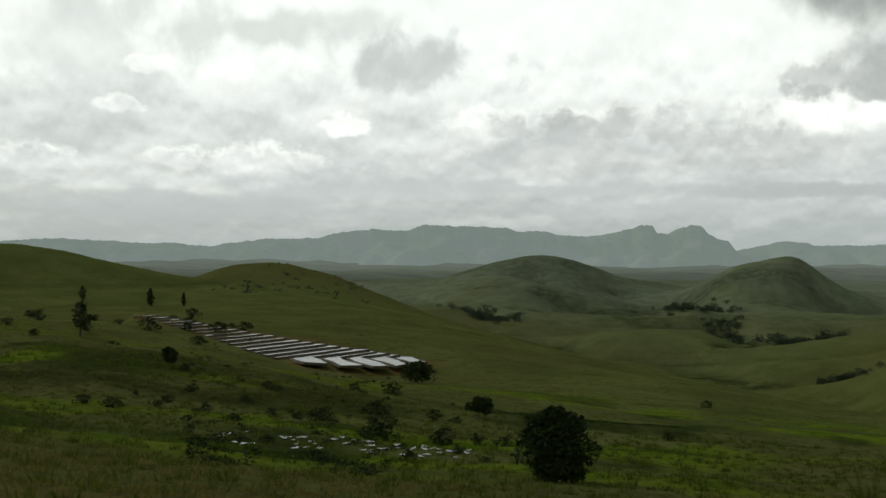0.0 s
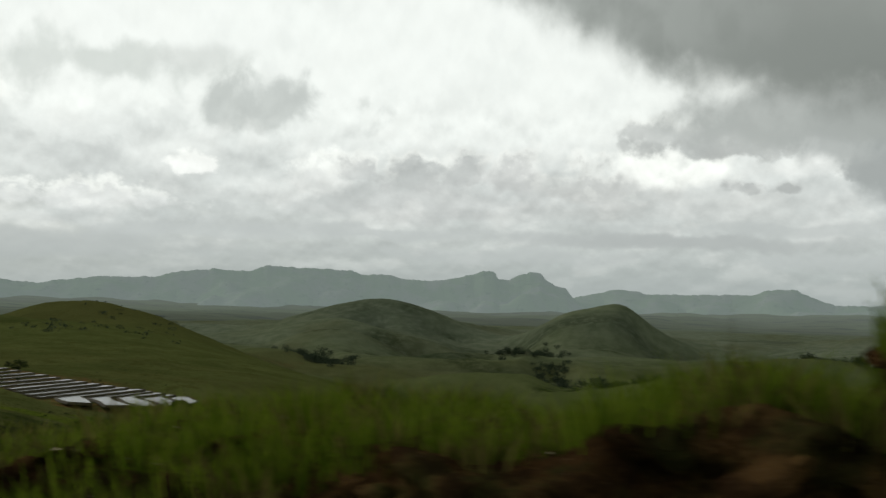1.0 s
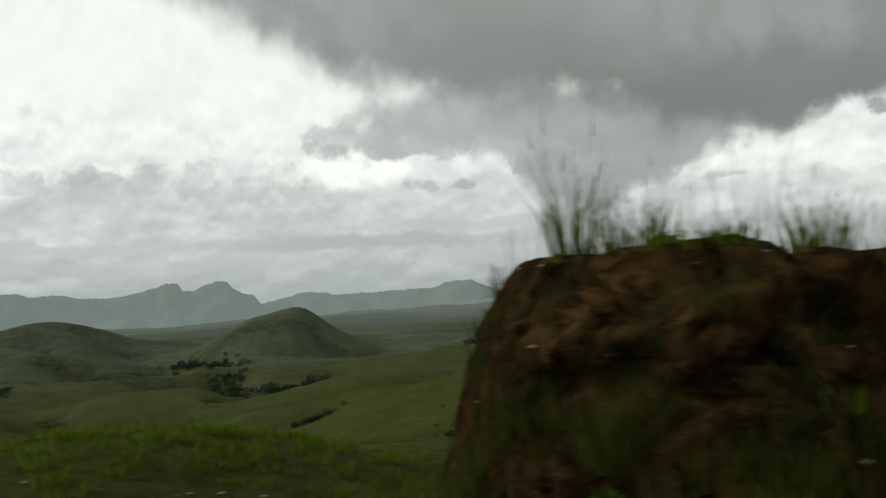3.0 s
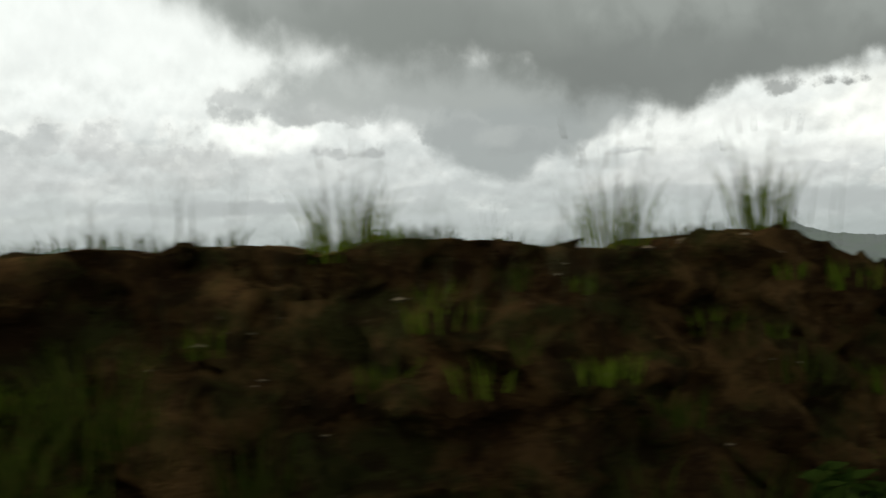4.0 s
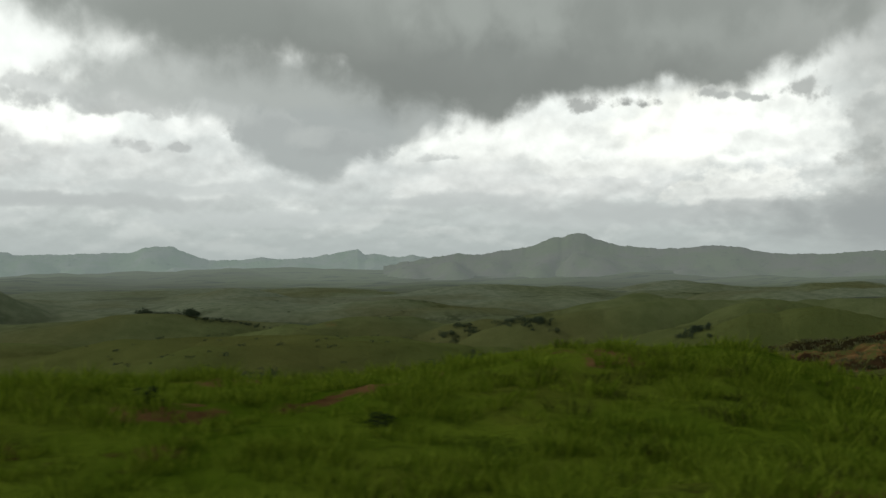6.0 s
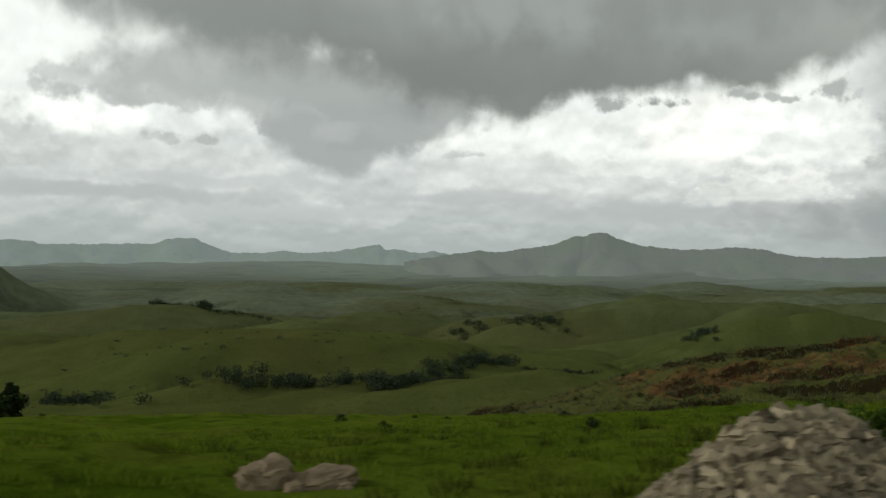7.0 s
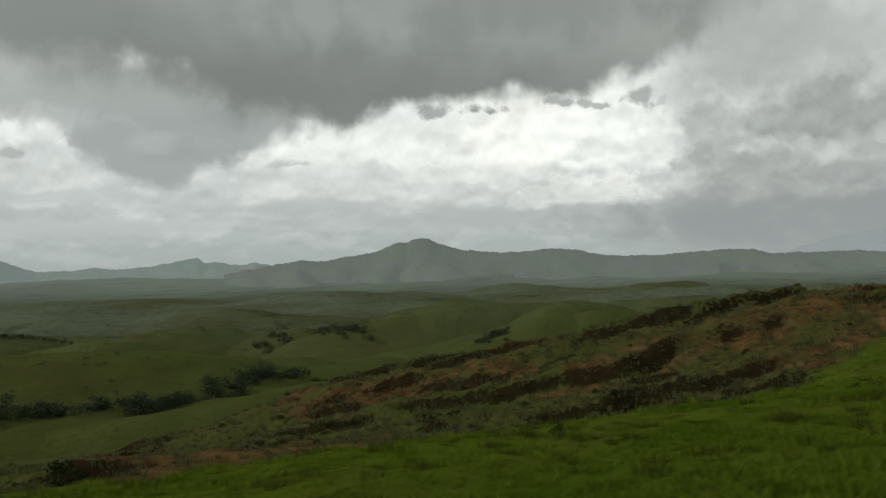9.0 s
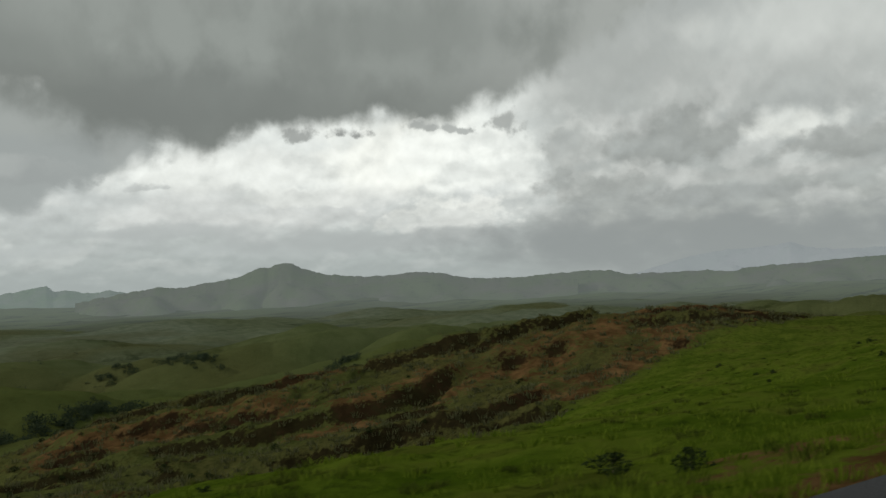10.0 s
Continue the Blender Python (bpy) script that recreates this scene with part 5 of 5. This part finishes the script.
scatter("verge_ahead_grass", "bright grass along the verge ahead", 1300, 134, 176, 3.7, 11, 0.13, BLADE, 26, 0.007, 1.0, keep=patchy)
scatter("saddle_grass", "bright rank grass between two banks", 190, 65.6, 68, 4.6, 9.5, 0.17, BLADE, 24, 0.007, 0.8)


# tufts standing in the meadow and tussocks on the worn spur
def clusters(name, label, count, x0, x1, y0, y1, tall, mat, per, width, lean, spread, keep=None):
    spots = []
    while len(spots) < count:
        x, y = rng.uniform(x0, x1), rng.uniform(y0, y1)
        if keep and not keep(x, y):
            continue
        spots.append((x, y, top_of(x, y) if y < 12 else ground_z(x, y), rng.uniform(0.5, 1.3)))
    tagged(new(name, blades(spots, tall, mat, lean, width, per, spread)), label, "grass", kind="stuff")


def scarp_side(x, y):
    _, _, scarp, zone = wear(np.array(x), np.array(y))
    return zone > 0.3 and rng.random() < 0.14 + 0.4 * float(scarp)


def open_meadow(x, y):
    return not (x < 78 and y < 11) and bare_spot(x, y) < 0.3 and not (97 < x < 112.2 and y < 7.8) and float(lumps(x, y, 3.0, 2)) > rng.uniform(-0.6, 0.5)


clusters("spur_tussocks", "grey-green tussocks along the scarps of the worn spur", 4600, 124, 290, 28, 140, 0.5, TUSSOCK, 16, 0.05, 0.9, 0.45, scarp_side)
clusters("meadow_tufts", "fuller tufts of grass standing in the meadow", 500, 88, 150, 4.6, 20, 0.13, DARKBLADE, 46, 0.008, 1.1, 0.2, open_meadow)
clusters("knoll_tufts", "bright tufts of grass on the roadside knolls", 700, 73, 96, 4.6, 16, 0.2, BLADE, 46, 0.008, 1.1, 0.2, open_meadow)
clusters("green_slope_clumps", "dark clumps of coarse grass on the bright green slope", 520, 118, 225, 9, 56, 0.10, DARKBLADE, 80, 0.008, 1.2, 0.22, lambda x, y: float(lumps(x, y, 9, 2)) > 0.15)
clusters("slope_tussocks", "tussocks of coarse grass on the marshy slope", 4200, -85, 18, 8, 90, 0.34, DARKBLADE, 18, 0.022, 1.1, 0.3)

# ---- woods and hedges of the valley ----


def wood(label, points, size, count, wide):
    """A belt of trees along a line in the valley."""
    cv, cf = [], []
    pts = [Vector(p) for p in points]
    for _ in range(count):
        k = rng.randrange(len(pts) - 1)
        p = pts[k].lerp(pts[k + 1], rng.random())
        x, y = p.x + rng.gauss(0, wide), p.y + rng.gauss(0, wide)
        s = size * rng.uniform(0.55, 1.2)
        z = ground_z(x, y)
        for _ in range(5):
            clump(cv, cf, (x + rng.uniform(-0.5, 0.5) * s, y + rng.uniform(-0.5, 0.5) * s, z + s * rng.uniform(0.15, 0.75)), s * 0.42, 46, s * 0.095)
    tagged(new("valley_wood", mesh_of("valley_wood", cv, cf, WOODLEAF, False)), label, "woodland", kind="stuff")


wood("dark belt of trees along the stream", [(150, 412), (191, 399), (222, 386), (255, 440)], 5.5, 95, 6)
wood("dark belt of trees along the stream", [(272, 470), (304, 501), (342, 536)], 6, 55, 5)
wood("dark grove on the valley floor", [(185, 1262), (228, 1272), (251, 1235)], 9, 50, 6)
wood("dark grove on the valley floor", [(255, 1232), (335, 1230)], 5, 30, 5)
wood("dark belt of trees across the valley", [(455, 915), (496, 861), (520, 800)], 6.5, 50, 8)
wood("dark grove on the far side of the valley", [(466, 511), (500, 540)], 4, 26, 6)
wood("low dark hedge between two fields", [(346, 519), (399, 512)], 2.2, 60, 1)
wood("dark trees at the foot of the slope", [(80, 470), (115, 415)], 5, 26, 8)
wood("far dark trees on the plain", [(1143, 1674), (1150, 1670), (1210, 1645)], 11, 9, 4)
wood("dark scrub in a gully of the hills", [(-522, 1358), (-420, 1186), (-370, 1070)], 8.5, 120, 18)
wood("dark scrub in a gully of the hills", [(-192, 1332), (-163, 1285), (-189, 1595)], 9.0, 130, 18)
wood("dark scrub in a gully of the hills", [(-129, 1237), (-69, 950)], 8.5, 70, 14)
wood("dark scrub in a gully of the hills", [(-44, 930), (-10, 905)], 8.0, 50, 10)
wood("dark scrub in a gully of the hills", [(0, 690), (22, 676)], 5.0, 34, 6)


def dots(name, label, count, near, far_, a0, a1, small, large, leaves, mat):
    """Low shrubs sown over the slopes, too many and too far to count."""
    cv, cf = [], []
    for _ in range(count):
        d, a = near * (far_ / near) ** rng.random(), radians(rng.uniform(a0, a1))
        x, y = 60 * step(200, 600, d) - d * math.sin(a), d * math.cos(a)
        if float(lumps(x, y, 0.22 * d, 2)) < 0.05:
            continue
        s = rng.uniform(small, large) * rng.uniform(0.6, 1.0)
        z = ground_z(x, y)
        for _ in range(3):
            clump(cv, cf, (x + rng.uniform(-0.7, 0.7) * s, y + rng.uniform(-0.7, 0.7) * s, z + 0.25 * s), s * 0.6, leaves, s * 0.22, 0.6)
    tagged(new(name, mesh_of(name, cv, cf, mat, False)), label, "shrubs", kind="stuff")


dots("slope_scrub", "low dark shrubs sown over the marshy slope", 1100, 40, 260, 17, 52, 0.25, 0.75, 16, LEAF)
dots("valley_scrub", "scattered dark shrubs on the hills of the valley", 1500, 420, 2200, -40, 40, 1.5, 3.6, 10, WOODLEAF)

# rank grass climbing the near end of the second bank
scatter("bank_end_grass", "rank dull-green grass climbing the end of the bank", 1500, 42.3, 56, 3.6, 6.2, 0.36, DARKBLADE, 24, 0.006, 0.8, high=1.35)
scatter("bank_end_tufts", "tall olive grass at the foot of the bank's end", 420, 41.6, 50, 3.7, 5.0, 0.42, DRYBLADE, 26, 0.006, 0.7, high=0.9)
scatter("bank_end_stalks", "pale thin grass stalks at the end of the bank", 260, 42.3, 56, 3.6, 5.6, 0.5, DRYBLADE, 9, 0.004, 0.6, high=1.2)
scatter("crest_grass", "soft green grass along the crest of the last bank", 210, 61, 72, 6.4, 8.6, 0.2, BLADE, 26, 0.005, 0.8, low=0.75)
